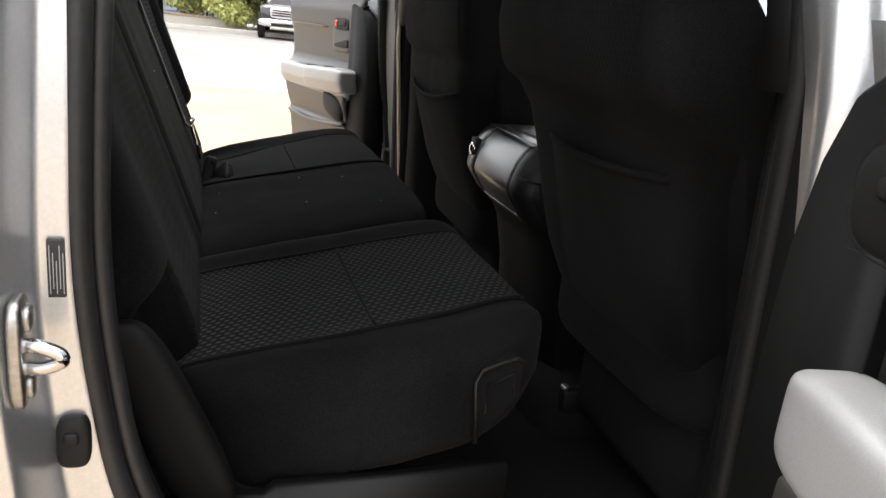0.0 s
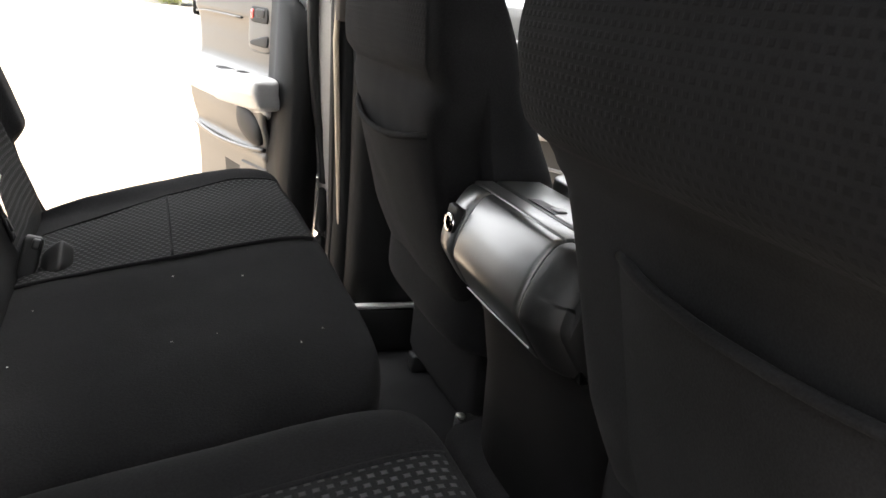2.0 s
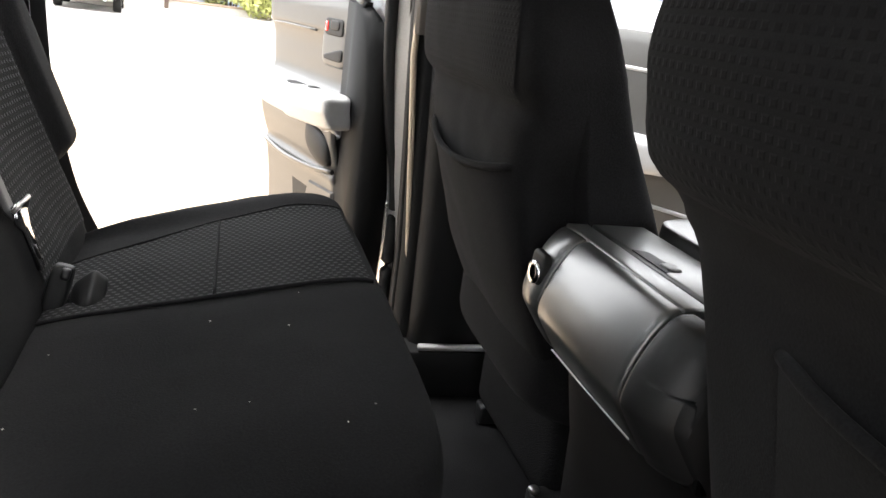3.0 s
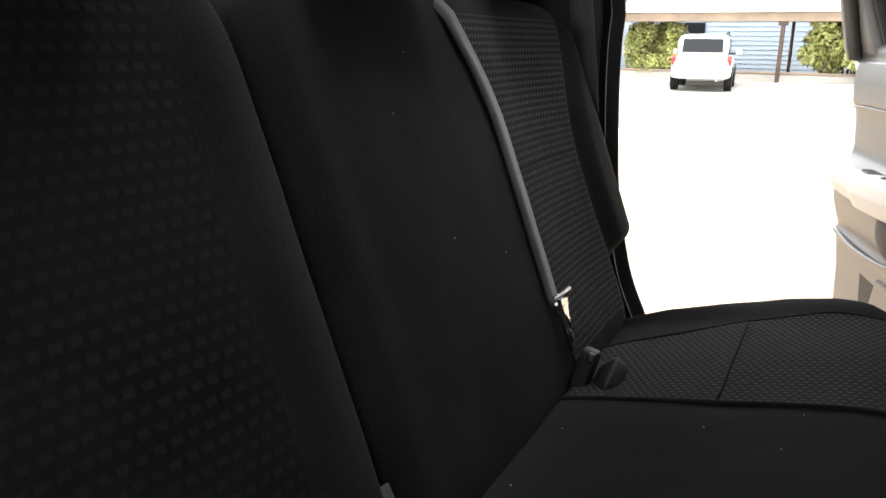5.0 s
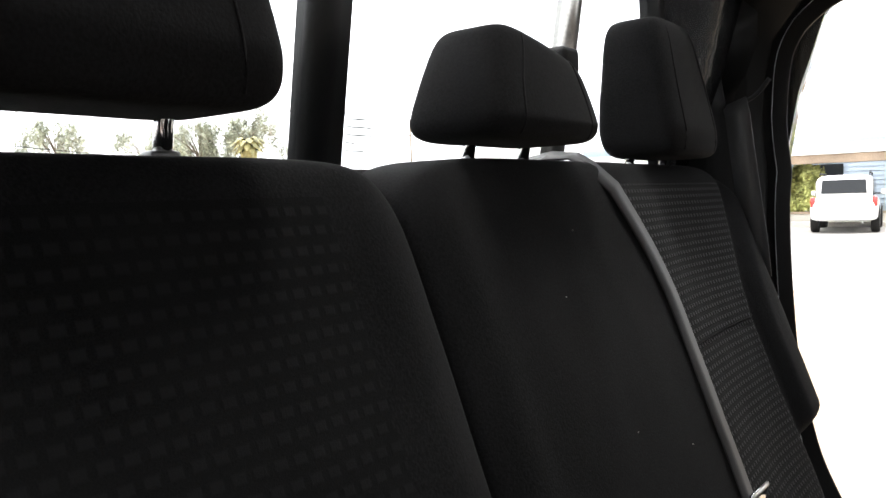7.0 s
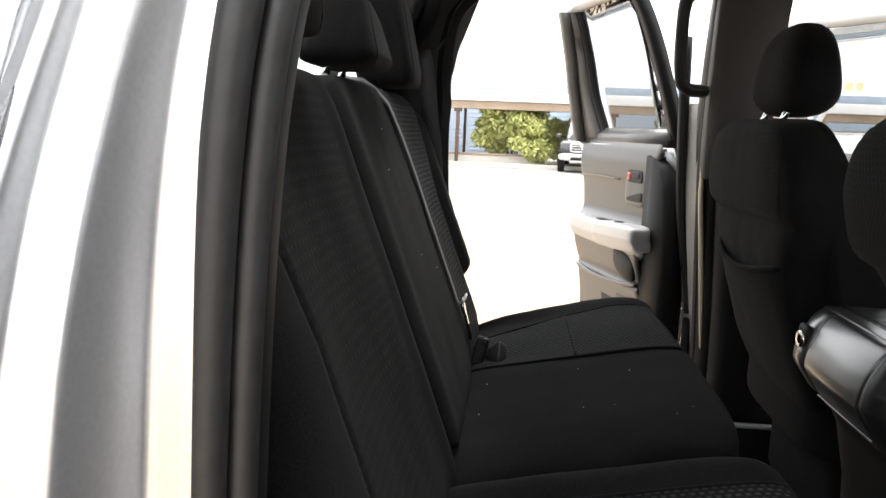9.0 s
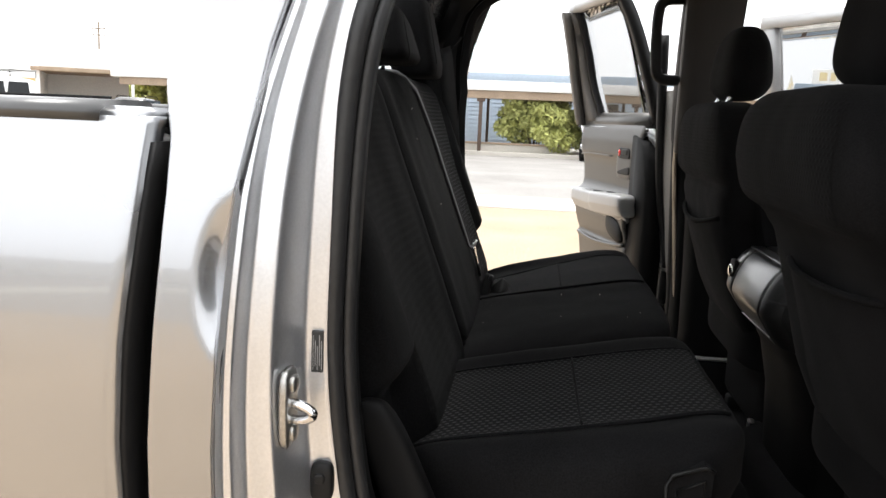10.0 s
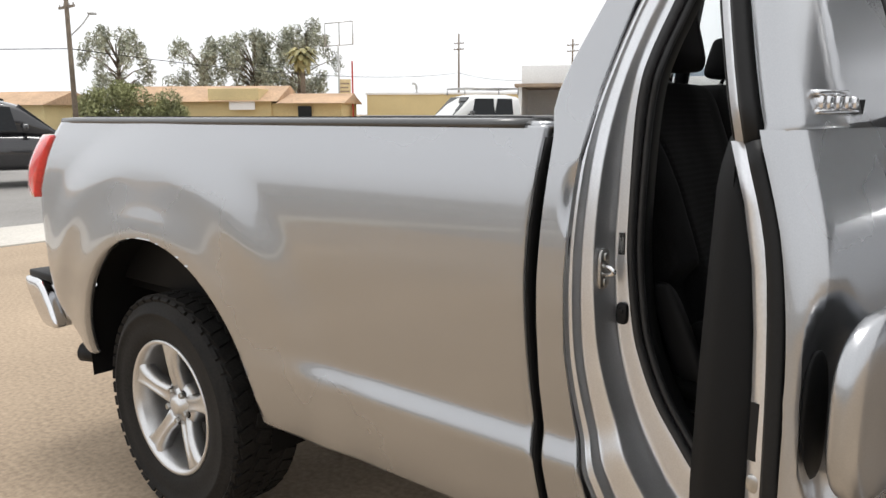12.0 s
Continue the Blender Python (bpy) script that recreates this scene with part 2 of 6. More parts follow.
def sheet(nu, nv, where, thick=0.0, keep=None):
    """A surface where(u, v) over the unit square, with thickness."""
    bm = bmesh.new()
    rows = [[bm.verts.new(where(i / nu, j / nv)) for j in range(nv + 1)] for i in range(nu + 1)]
    for i in range(nu):
        for j in range(nv):
            quad = (rows[i][j], rows[i + 1][j], rows[i + 1][j + 1], rows[i][j + 1])
            if keep is None or keep(sum((v.co for v in quad), Vector()) / 4):
                bm.faces.new(quad)
    bmesh.ops.delete(bm, geom=[v for v in bm.verts if not v.link_faces], context="VERTS")
    if thick:
        bmesh.ops.solidify(bm, geom=list(bm.faces), thickness=thick)
    return bm


def curve_at(table):
    """Smooth value from (key, value) pairs."""
    ks, vs = [k for k, _ in table], [v for _, v in table]
    return lambda k: float(np.interp(k, ks, vs))


def eased(t):
    """Smooth step from 0 to 1."""
    t = min(1.0, max(0.0, t))
    return t * t * (3 - 2 * t)


def uv_plane(ob, axes):
    """Flat map in metres on two axes of the mesh."""
    me = ob.data
    uv = me.uv_layers.new(name="UVMap")
    for loop in me.loops:
        co = me.vertices[loop.vertex_index].co
        uv.data[loop.index].uv = (co[axes[0]], co[axes[1]])
    return ob


# ---- ground and surroundings: large structure ----
def ground_sheet():
    bm = bmesh.new()
    edges = [-900, -300, -120, -60, -30, -16, -9, -5, -2, 1, 4, 8, 14, 25, 60, 150, 400, 900]
    grid = [[bm.verts.new((x, y, 0.0)) for y in edges] for x in edges]
    for i in range(len(edges) - 1):
        for j in range(len(edges) - 1):
            bm.faces.new((grid[i][j], grid[i + 1][j], grid[i + 1][j + 1], grid[i][j + 1]))
    return bm


ground = part("ground", ground_sheet(), SAND, None)
tagged(ground, "pale sandy dirt lot with small pebbles", "ground", kind="structure")


def slab(name, x0, x1, y0, y1, z0, z1, material, label, category, bevel=0.0):
    ob = part(name, block(x0, x1, y0, y1, z0, z1, bevel), material, None, smooth=False)
    return tagged(ob, label, category, kind="structure")


slab("pavement", -9.8, 60, 10.8, 12.7, -0.2, 0.02, CONCRETE, "pale concrete strip along the dirt lot", "pavement", 0.01)
slab("pavement", -9.8, -8.3, -40, 10.8, -0.2, 0.02, CONCRETE, "pale concrete strip along the dirt lot", "pavement", 0.01)
slab("road", -80, -9.8, -40, 28.4, -0.2, 0.012, ASPHALT, "worn grey asphalt road beside the lot", "road")
slab("road", -9.8, 60, 12.7, 28.4, -0.2, 0.012, ASPHALT, "worn grey asphalt road beside the lot", "road")
# Unseen stretch behind the camera, added as a grey reflection in the paint.
slab("road", -9.8, 60, -40, -8.5, -0.2, 0.012, ASPHALT, "worn grey asphalt road beside the lot", "road")
slab("kerb", -30, 60, 28.4, 28.65, -0.2, 0.17, CONCRETE, "pale concrete kerb in front of the carport", "kerb", 0.02)
slab("pavement", -30, 60, 28.65, 36.0, -0.2, 0.15, CONCRETE, "raised concrete apron under the carport", "pavement")

for x0, x1 in ((-30, 1.55), (4.75, 60)):
    slab("kerb", x0, x1, 29.42, 29.62, 0.14, 0.42, CONCRETE, "low weathered concrete wall behind the posts", "wall", 0.015)
    slab("kerb", x0, x1, 29.38, 29.66, 0.424, 0.50, WOODBEAM, "weathered timber rail capping the low wall", "rail", 0.015)

# ---- pickup truck ----
truck = thing("pickup_truck", "silver four-door pickup truck with its doors open on the dirt lot", "pickup truck")
HUB = (-1.64, 0.414)
skin_y = curve_at([(0.42, 0.88), (0.5, 0.92), (0.6, 0.945), (0.7, 0.958), (0.80, 0.967), (0.88, 0.974), (1.05, 0.983), (1.2, 0.981), (1.3, 0.972), (1.38, 0.951), (1.42, 0.932),
                   (1.55, 0.895), (1.7, 0.848), (1.8, 0.805), (1.86, 0.765), (1.9, 0.70)])


def soft_skin(z, x=0.0):
    """Half width of the body at height z, with the crease low on its side, which fades out towards the rear wheel."""
    plain = sum(skin_y(z + d) for d in (-0.04, -0.02, 0, 0.02, 0.04)) / 5
    t = min(1, max(0, (0.775 - z) / 0.088))
    fade = min(1, max(0, (x + 1.25) / 0.7))
    fade = fade * fade * (3 - 2 * fade)
    return plain + 0.028 * fade * t * t * (3 - 2 * t)


def flare(x, z):
    d = math.hypot(x - HUB[0], z - 0.47)
    t = min(1, max(0, (0.97 - d) / 0.2))
    lip = 0.02 * t * t * (3 - 2 * t) + 0.014 * math.exp(-(max(0, d - 0.56) / 0.10) ** 2)
    return lip * (1 if z > 0.45 else max(0, (z - 0.3) / 0.15))


bed_end = curve_at([(0.5, -2.40), (0.56, -2.42), (0.70, -2.58), (0.8, -2.62), (1.14, -2.60), (1.34, -2.50), (1.43, -2.44)])


bed_front = curve_at([(0.5, -0.084), (0.62, -0.097), (0.74, -0.113), (0.86, -0.124), (1.0, -0.131), (1.1, -0.133), (1.2, -0.128), (1.28, -0.119), (1.34, -0.114), (1.41, -0.112)])


def tail_wrap(x, z):
    """How far the panel turns in towards the tailgate."""
    return 0.09 * max(0, 1 - (x - bed_end(z)) / 0.16) ** 2


def bed_side(side):
    """Outer bed panel with its wheel arch; side: -1 the truck's right, 1 its left."""
    z0, z1 = 0.50, 1.409
    arch, mid = 0.55, (HUB[0], 0.475)

    def where(u, v):
        z = z0 + (z1 - z0) * v
        x0 = bed_end(z)
        x = x0 + (bed_front(z) - x0) * u
        wrap = tail_wrap(x, z)
        return Vector((x, side * (soft_skin(z, x) + flare(x, z) - wrap), z))

    bm = sheet(150, 120, where, keep=lambda c: math.hypot(c.x - mid[0], c.z - mid[1]) > arch - 0.008)
    edge = [e for e in bm.edges if len(e.link_faces) == 1]
    for v in {v for e in edge for v in e.verts}:
        dx, dz = v.co.x - mid[0], v.co.z - mid[1]
        d = math.hypot(dx, dz)
        if d < arch + 0.03 and v.co.z > z0 + 0.001:
            x, z = mid[0] + dx / d * arch, mid[1] + dz / d * arch
            v.co = Vector((x, side * (soft_skin(z, x) + flare(x, z)), z))
    rim = bmesh.ops.extrude_edge_only(bm, edges=edge)
    for v in (g for g in rim["geom"] if isinstance(g, bmesh.types.BMVert)):
        v.co.y -= side * 0.03
    bmesh.ops.recalc_face_normals(bm, faces=bm.faces)
    return bm


for side in (-1, 1):
    part("bed_side", bed_side(side), SILVER, truck, "silver bed panel with flared wheel arch")
    part("bed_inner_wall", block(-2.40, -0.16, *sorted((side * 0.80, side * 0.84)), 0.80, 1.40, 0.01), PLASTIC, truck, "black bed liner wall")
    cap = loft([[(x, side * (0.945 - tail_wrap(x, 1.42) - a), z) for a, z in ((0.004, 1.403), (0.0, 1.412), (0.008, 1.421), (0.05, 1.424), (0.105, 1.423), (0.115, 1.414), (0.115, 1.385))]
                for x in np.linspace(-2.43, -0.165, 24)], caps=True)
    rail_cap = part("rail_cap", cap, GLOSSBLACK, truck, "black plastic bed rail cap")
    part("arch_liner", loft([[(HUB[0] + 0.575 * math.cos(a), side * y, 0.475 + 0.575 * math.sin(a)) for a in np.linspace(-0.12, math.pi + 0.12, 24)] for y in (0.95, 0.58)], closed=False), PLASTIC, truck, "black wheel arch liner")
part("rail_groove", block(-2.3, -0.2, -0.862, -0.855, 1.4235, 1.427), GREYPLASTIC, truck)
part("bed_floor", block(-2.40, -0.16, -0.80, 0.80, 0.76, 0.80), PLASTIC, truck, "black bed liner floor")
part("bed_front_wall", block(-0.20, -0.165, -0.84, 0.84, 0.76, 1.41, 0.006), PLASTIC, truck, "black bed liner front wall")
part("bed_front_bracket", block(-0.150, -0.118, -0.918, -0.875, 1.345, 1.392, 0.008), SATIN, truck, "grey metal corner bracket")
part("rail_end", loft([[(x, y, z) for y, z in ((-0.94, 1.395), (-0.938, 1.412), (-0.925, 1.418), (-0.83, 1.416), (-0.83, 1.40), (-0.92, 1.396))] for x in (-0.166, -0.135, -0.124)]), SILVER, truck, "silver front end of the bed rail")
part("gap_seal", loft([[(e - 0.0005, -(soft_skin(z) - 0.005), z), (e + 0.005, -(soft_skin(z) - 0.009), z), (e + 0.008, -(soft_skin(z) - 0.06), z), (e - 0.0005, -(soft_skin(z) - 0.06), z)] for z in np.linspace(0.52, 1.385, 30) for e in [bed_front(z)]]), RUBBER, truck, "black rubber seal between cab and bed")
for side in (-1, 1):
    part("gap_filler", block(-0.15, -0.05, *sorted((side * 0.80, side * 0.90)), 0.46, 1.37, 0.004), RUBBER, truck)
part("gap_clip", puff(-0.105, -0.915, 1.18, 0.008, 0.012, 0.012, 4, 6), GREYPLASTIC, truck, "small dark clip in the gap")
part("tailgate", block(-2.56, -2.46, -0.82, 0.82, 0.78, 1.40, 0.02), SILVER, truck, "silver tailgate")
# Unseen block added beside the underbody to deepen the shadow below.
part("underbody_light_block", block(-1.0, 1.9, -0.84, 0.84, 0.44, 0.56, 0.02), RUBBER, truck)
part("underbody", block(-2.4, 1.9, -0.64, 0.64, 0.36, 0.58, 0.02), RUBBER, truck, "dark underbody frame")


def tail_light(side):
    def where(u, v):
        z = 1.105 + 0.25 * v
        x = bed_end(z) - 0.085 + (0.175 + 0.045 * v) * u
        y = soft_skin(z) - 0.4 * tail_wrap(x + 0.04, z) + 0.006 + 0.02 * math.sin(math.pi * u) * math.sin(math.pi * v)
        return Vector((x, side * y, z))
    bm = sheet(10, 12, where)
    rim = bmesh.ops.extrude_edge_only(bm, edges=[e for e in bm.edges if len(e.link_faces) == 1])
    for v in (g for g in rim["geom"] if isinstance(g, bmesh.types.BMVert)):
        v.co.y -= side * 0.05
    bmesh.ops.recalc_face_normals(bm, faces=bm.faces)
    return bm


for side in (-1, 1):
    part("tail_light", tail_light(side), REDLENS, truck, "red tail lamp lens")
bumper = part("rear_bumper", loft([[(x + 0.02 * abs(y), y, z) for x, z in ((-2.56, 0.54), (-2.64, 0.55), (-2.705, 0.62), (-2.73, 0.72), (-2.70, 0.745), (-2.56, 0.745))] for y in np.linspace(-0.93, 0.93, 15)], caps=True), CHROME, truck, "chrome step bumper")
part("bumper_end", puff(-2.60, -0.945, 0.65, 0.085, 0.034, 0.10, 5, 10, lambda q: Vector((q.x * (1 - 2.2 * max(0, -q.z)) - 0.75 * q.z, q.y, q.z))), CHROME, bumper)
part("step_pad", block(-2.73, -2.50, -0.955, 0.955, 0.742, 0.775, 0.008), RUBBER, bumper, "black rubber step pad")
part("exhaust_pipe", tube([(-1.9, -0.66, 0.40), (-2.2, -0.76, 0.425), (-2.40, -0.86, 0.44), (-2.44, -0.88, 0.442), (-2.435, -0.878, 0.442), (-2.38, -0.85, 0.44)], [0.038, 0.038, 0.04, 0.041, 0.034, 0.03], 16), RUBBER, truck, "sooty black exhaust tip")


# ---- wheels ----
def tyre_body(r=0.405, rim=0.232, w=0.135):
    prof = [(rim, -w + 0.02), (rim + 0.02, -w + 0.002), (0.275, -w - 0.004), (0.30, -w - 0.008), (0.335, -w - 0.007), (0.338, -w - 0.011), (0.346, -w - 0.011), (0.35, -w - 0.005), (r - 0.035, -w + 0.004), (r - 0.016, -w + 0.016), (r - 0.007, -w + 0.034), (r - 0.007, w - 0.034), (r - 0.016, w - 0.016), (r - 0.035, w - 0.004), (0.35, w + 0.004), (0.30, w + 0.008), (rim + 0.02, w - 0.002), (rim, w - 0.02)]
    return lathe(prof, 64)


def tread(r=0.405, w=0.135):
    """Knobbly tread blocks in five staggered rows and shoulder lugs."""
    bm = bmesh.new()
    count = 46
    for k in range(count):
        for row, (y, half, skew) in enumerate(((-0.088, 0.03, 0.3), (-0.028, 0.024, -0.35), (0.028, 0.024, 0.35), (0.088, 0.03, -0.3))):
            a = 2 * math.pi * (k + 0.5 * (row % 2)) / count
            m = Matrix.Rotation(-a, 4, "Y") @ Matrix.Translation((r - 0.008, y, 0)) @ Matrix.Rotation(skew, 4, "X")
            bmesh.ops.create_cube(bm, size=1, matrix=m @ Matrix.Diagonal((0.015, half * 2 - 0.006, 0.044, 1)))
        for s in (-1, 1):
            a = 2 * math.pi * (k + 0.25) / count
            m = Matrix.Rotation(-a, 4, "Y") @ Matrix.Translation((r - 0.027, s * (w - 0.019), 0)) @ Matrix.Rotation(-s * 0.9, 4, "Z")
            bmesh.ops.create_cube(bm, size=1, matrix=m @ Matrix.Diagonal((0.012, 0.042, 0.042 if k % 2 else 0.036, 1)))
    return bm


def alloy_spoke(a):
    """One broad alloy spoke with a raised middle, facing -y."""
    rings = []
    for r, half, y, lift in ((0.05, 0.038, -0.086, 0.012), (0.08, 0.031, -0.092, 0.022), (0.12, 0.026, -0.100, 0.028), (0.16, 0.028, -0.108, 0.026), (0.2, 0.036, -0.116, 0.018), (0.222, 0.048, -0.120, 0.009), (0.236, 0.074, -0.121, 0.003)):
        rings.append([(r, y + 0.045, -half), (r, y + 0.006, -half), (r, y - lift * 0.5, -half * 0.66), (r, y - lift * 0.35, -half * 0.42), (r, y - lift * 0.05, 0), (r, y - lift * 0.35, half * 0.42), (r, y - lift * 0.5, half * 0.66), (r, y + 0.006, half), (r, y + 0.045, half)])
    return moved(loft(rings), Matrix.Rotation(-a, 4, "Y"))


def wheel(x, side):
    hub = part("wheel", tyre_body(), TYRE, truck, "muddy all-terrain tyre on a five-spoke alloy rim")
    hub.location = (x, side * 0.828, HUB[1])
    part("tread", tread(), TYRE, hub, smooth=False)
    rim = part("rim", lathe([(0.240, -0.120), (0.246, -0.130), (0.240, -0.135), (0.230, -0.130), (0.222, -0.112), (0.21, -0.06), (0.205, 0.08), (0.236, 0.12), (0.24, 0.118), (0.225, 0.075), (0.225, -0.05)], 56), ALLOY, hub, "silver alloy rim")
    for k in range(5):
        part("spoke", alloy_spoke(2 * math.pi * (k + 0.222) / 5), ALLOY, hub)
    part("hub_cap", lathe([(0.001, -0.112), (0.022, -0.111), (0.032, -0.106), (0.035, -0.096), (0.078, -0.088), (0.088, -0.078), (0.088, -0.02)], 28), ALLOY, hub, "silver hub cap")
    # Dark grey, so that the gaps between the spokes look dark.
    part("brake_disc", lathe([(0.001, -0.02), (0.09, -0.02), (0.095, 0.0), (0.175, 0.002), (0.175, 0.03), (0.001, 0.03)], 40), TRIMSHADEGREY, hub, "dark grey brake disc")
    for k in range(5):
        a = 2 * math.pi * (k + 0.722) / 5
        part("lug_hole", moved(lathe([(0.001, -0.0915), (0.016, -0.0915), (0.0165, -0.08)], 14), Matrix.Translation((0.058 * math.cos(a), 0, 0.058 * math.sin(a)))), RUBBER, hub)
        part("lug_nut", moved(lathe([(0.001, -0.108), (0.009, -0.108), (0.0115, -0.102), (0.0125, -0.07)], 6), Matrix.Translation((0.057 * math.cos(a), 0, 0.057 * math.sin(a)))), STEEL, hub, smooth=False)
    if side > 0:
        hub.rotation_euler.z = math.pi
    return hub


wheel(HUB[0], -1)
wheel(HUB[0], 1)


# ---- cab shell ----
shut_x = curve_at([(0.42, 0.11), (0.5, 0.085), (0.64, 0.025), (0.8, -0.012), (0.95, -0.033), (1.1, -0.035), (1.3, -0.025), (1.48, 0.0), (1.64, 0.04), (1.76, 0.09), (1.86, 0.16), (1.9, 0.2)])
back_x = curve_at([(0.42, -0.05), (0.5, -0.058), (0.63, -0.076), (0.74, -0.09), (0.86, -0.101), (1.0, -0.106), (1.1, -0.106), (1.2, -0.1), (1.28, -0.094), (1.34, -0.092), (1.39, -0.095), (1.44, -0.107), (1.48, -0.102), (1.54, -0.082), (1.65, -0.033), (1.76, 0.012), (1.86, 0.058), (1.9, 0.085)])


def cab_corner(side):
    """The outer skin between the bed gap and the door, with the scoop behind the door handle."""
    def where(u, v):
        z = 0.46 + 1.43 * v
        x = back_x(z) + (shut_x(z) - back_x(z)) * u
        y = soft_skin(z)
        d2 = ((x + 0.012) / 0.048) ** 2 + ((z - 1.265) / 0.088) ** 2
        y -= 0.024 * max(0, 1 - d2) ** 1.5
        edge = min(u, 1 - u)
        y -= 0.008 * max(0, 1 - edge / 0.08) ** 2
        return Vector((x, side * y, z))
    bm = sheet(30, 150, where)
    rim = bmesh.ops.extrude_edge_only(bm, edges=[e for e in bm.edges if len(e.link_faces) == 1])
    for v in (g for g in rim["geom"] if isinstance(g, bmesh.types.BMVert)):
        v.co.y -= side * 0.035
    bmesh.ops.recalc_face_normals(bm, faces=bm.faces)
    return bm


# Door opening's edge, from the roof down the rear pillar to the sill, as (x, z).
OPENING = spline([(0.62, 1.83, 0), (0.40, 1.815, 0), (0.255, 1.795, 0), (0.155, 1.72, 0), (0.105, 1.60, 0), (0.078, 1.50, 0), (0.065, 1.40, 0), (0.058, 1.25, 0), (0.058, 1.15, 0), (0.068, 1.05, 0), (0.085, 0.96, 0), (0.125, 0.86, 0), (0.18, 0.775, 0), (0.25, 0.69, 0), (0.33, 0.64, 0), (0.45, 0.62, 0), (0.62, 0.615, 0)], 6)
OUTER = spline([(0.62, 1.875, 0), (0.36, 1.865, 0), (0.20, 1.85, 0), (0.11, 1.77, 0), (0.055, 1.66, 0), (0.012, 1.52, 0), (-0.014, 1.41, 0), (-0.026, 1.27, 0), (-0.033, 1.16, 0), (-0.034, 1.05, 0), (-0.028, 0.93, 0), (-0.005, 0.80, 0), (0.025, 0.69, 0), (0.09, 0.575, 0), (0.2, 0.53, 0), (0.40, 0.51, 0), (0.62, 0.51, 0)], 6)


def opening(side):
    """The opening's edge; the left one stands steeper."""
    lean = lambda z: 0.02 + 0.065 * min(1, max(0, (z - 0.9) / 0.7)) + 0.05 * min(1, max(0, (z - 1.5) / 0.25)) if side > 0 else 0.0
    ease = lambda p: min(1, max(0, (0.45 - p.x) / 0.2))
    return [Vector((p.x - (lean(p.y) + (0.011 if side < 0 else 0)) * ease(p), p.y, 0)) for p in OPENING]


STEPS = [(p.x, p.y) for p in spline([(f, k, 0) for f, k in ((0.0, 0.0), (0.012, 0.09), (0.03, 0.115), (0.085, 0.125), (0.11, 0.15), (0.145, 0.31), (0.185, 0.35), (0.30, 0.36), (0.44, 0.375), (0.49, 0.42), (0.555, 0.65), (0.62, 0.875), (0.665, 0.925), (0.75, 0.938), (0.95, 0.95), (1.0, 1.0))], 3)]


def jamb(side):
    """The stepped door jamb between the outer skin and the opening."""
    rings = []
    for o, s in zip(opening(side), OUTER):
        if side > 0:
            s = Vector((s.x - (0.02 + 0.05 * min(1, max(0, (s.y - 0.9) / 0.7)) + 0.04 * min(1, max(0, (s.y - 1.5) / 0.25))) * min(1, max(0, (0.5 - s.x) / 0.2)), s.y, 0))
        ring = []
        ys = min(soft_skin(s.y), 0.985)
        yo = min(0.862, soft_skin(o.y) - 0.045)
        for f, k in STEPS:
            p = s.lerp(o, f)
            ring.append(Vector((p.x, side * (ys + (yo - ys) * k), p.y)))
        ring.append(Vector((o.x + 0.004, side * (yo - 0.05), o.y)))
        rings.append(ring)
    return loft(rings, closed=False)


for side in (-1, 1):
    part("cab_corner", cab_corner(side), SILVER, truck, "silver cab corner with handle scoop")
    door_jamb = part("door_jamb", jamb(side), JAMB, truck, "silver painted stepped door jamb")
    edge_in = [(o, (opening(side)[min(i + 1, len(OPENING) - 1)] - opening(side)[max(i - 1, 0)]).normalized()) for i, o in enumerate(opening(side))]
    for off, inset, r in ((0.0, 0.004, 0.011), (0.014, 0.016, 0.009)):
        strip = [Vector((o.x - d.y * off, side * (min(0.862, soft_skin(o.y) - 0.045) - inset), o.y + d.x * off)) for o, d in edge_in]
        part("weatherstrip", tube(strip, r, 8, up=(0, 1, 0)), WEATHERSTRIP, door_jamb, "black rubber weatherstrip")
    part("roof_side", sheet(20, 8, lambda u, v: Vector((0.1 + 1.25 * u, side * (soft_skin(1.845 + 0.05 * v) + 0.004), 1.85 + 0.045 * v)), 0.012), SILVER, truck)
    part("rocker_panel", loft([[(x, side * y, z) for y, z in ((0.90, 0.42), (0.955, 0.45), (0.965, 0.49), (0.95, 0.515), (0.84, 0.615), (0.80, 0.615), (0.80, 0.42))] for x in np.linspace(0.30, 1.85, 6)]), SILVER, truck, "silver sill below the doors")
    part("sill_plate", block(0.30, 0.66, *sorted((side * 0.80, side * 0.855)), 0.616, 0.628, 0.004), PLASTIC, truck, "black plastic sill plate")


def bpillar(side):
    """Pillar between the doors, leaning in towards the roof."""
    rings = []
    for z in np.linspace(0.5, 1.86, 18):
        xr = 0.705 - 0.055 * max(0, (z - 0.9)) + 0.02 * max(0, z - 1.45)
        yo = min(0.90, soft_skin(z) - 0.04)
        rings.append([(xr, side * yo, z), (xr + 0.03, side * (yo + 0.02), z), (xr + 0.15, side * (yo + 0.02), z), (xr + 0.17, side * yo, z), (xr + 0.15, side * (yo - 0.1), z), (xr + 0.02, side * (yo - 0.1), z), (xr, side * (yo - 0.07), z)])
    return loft(rings)


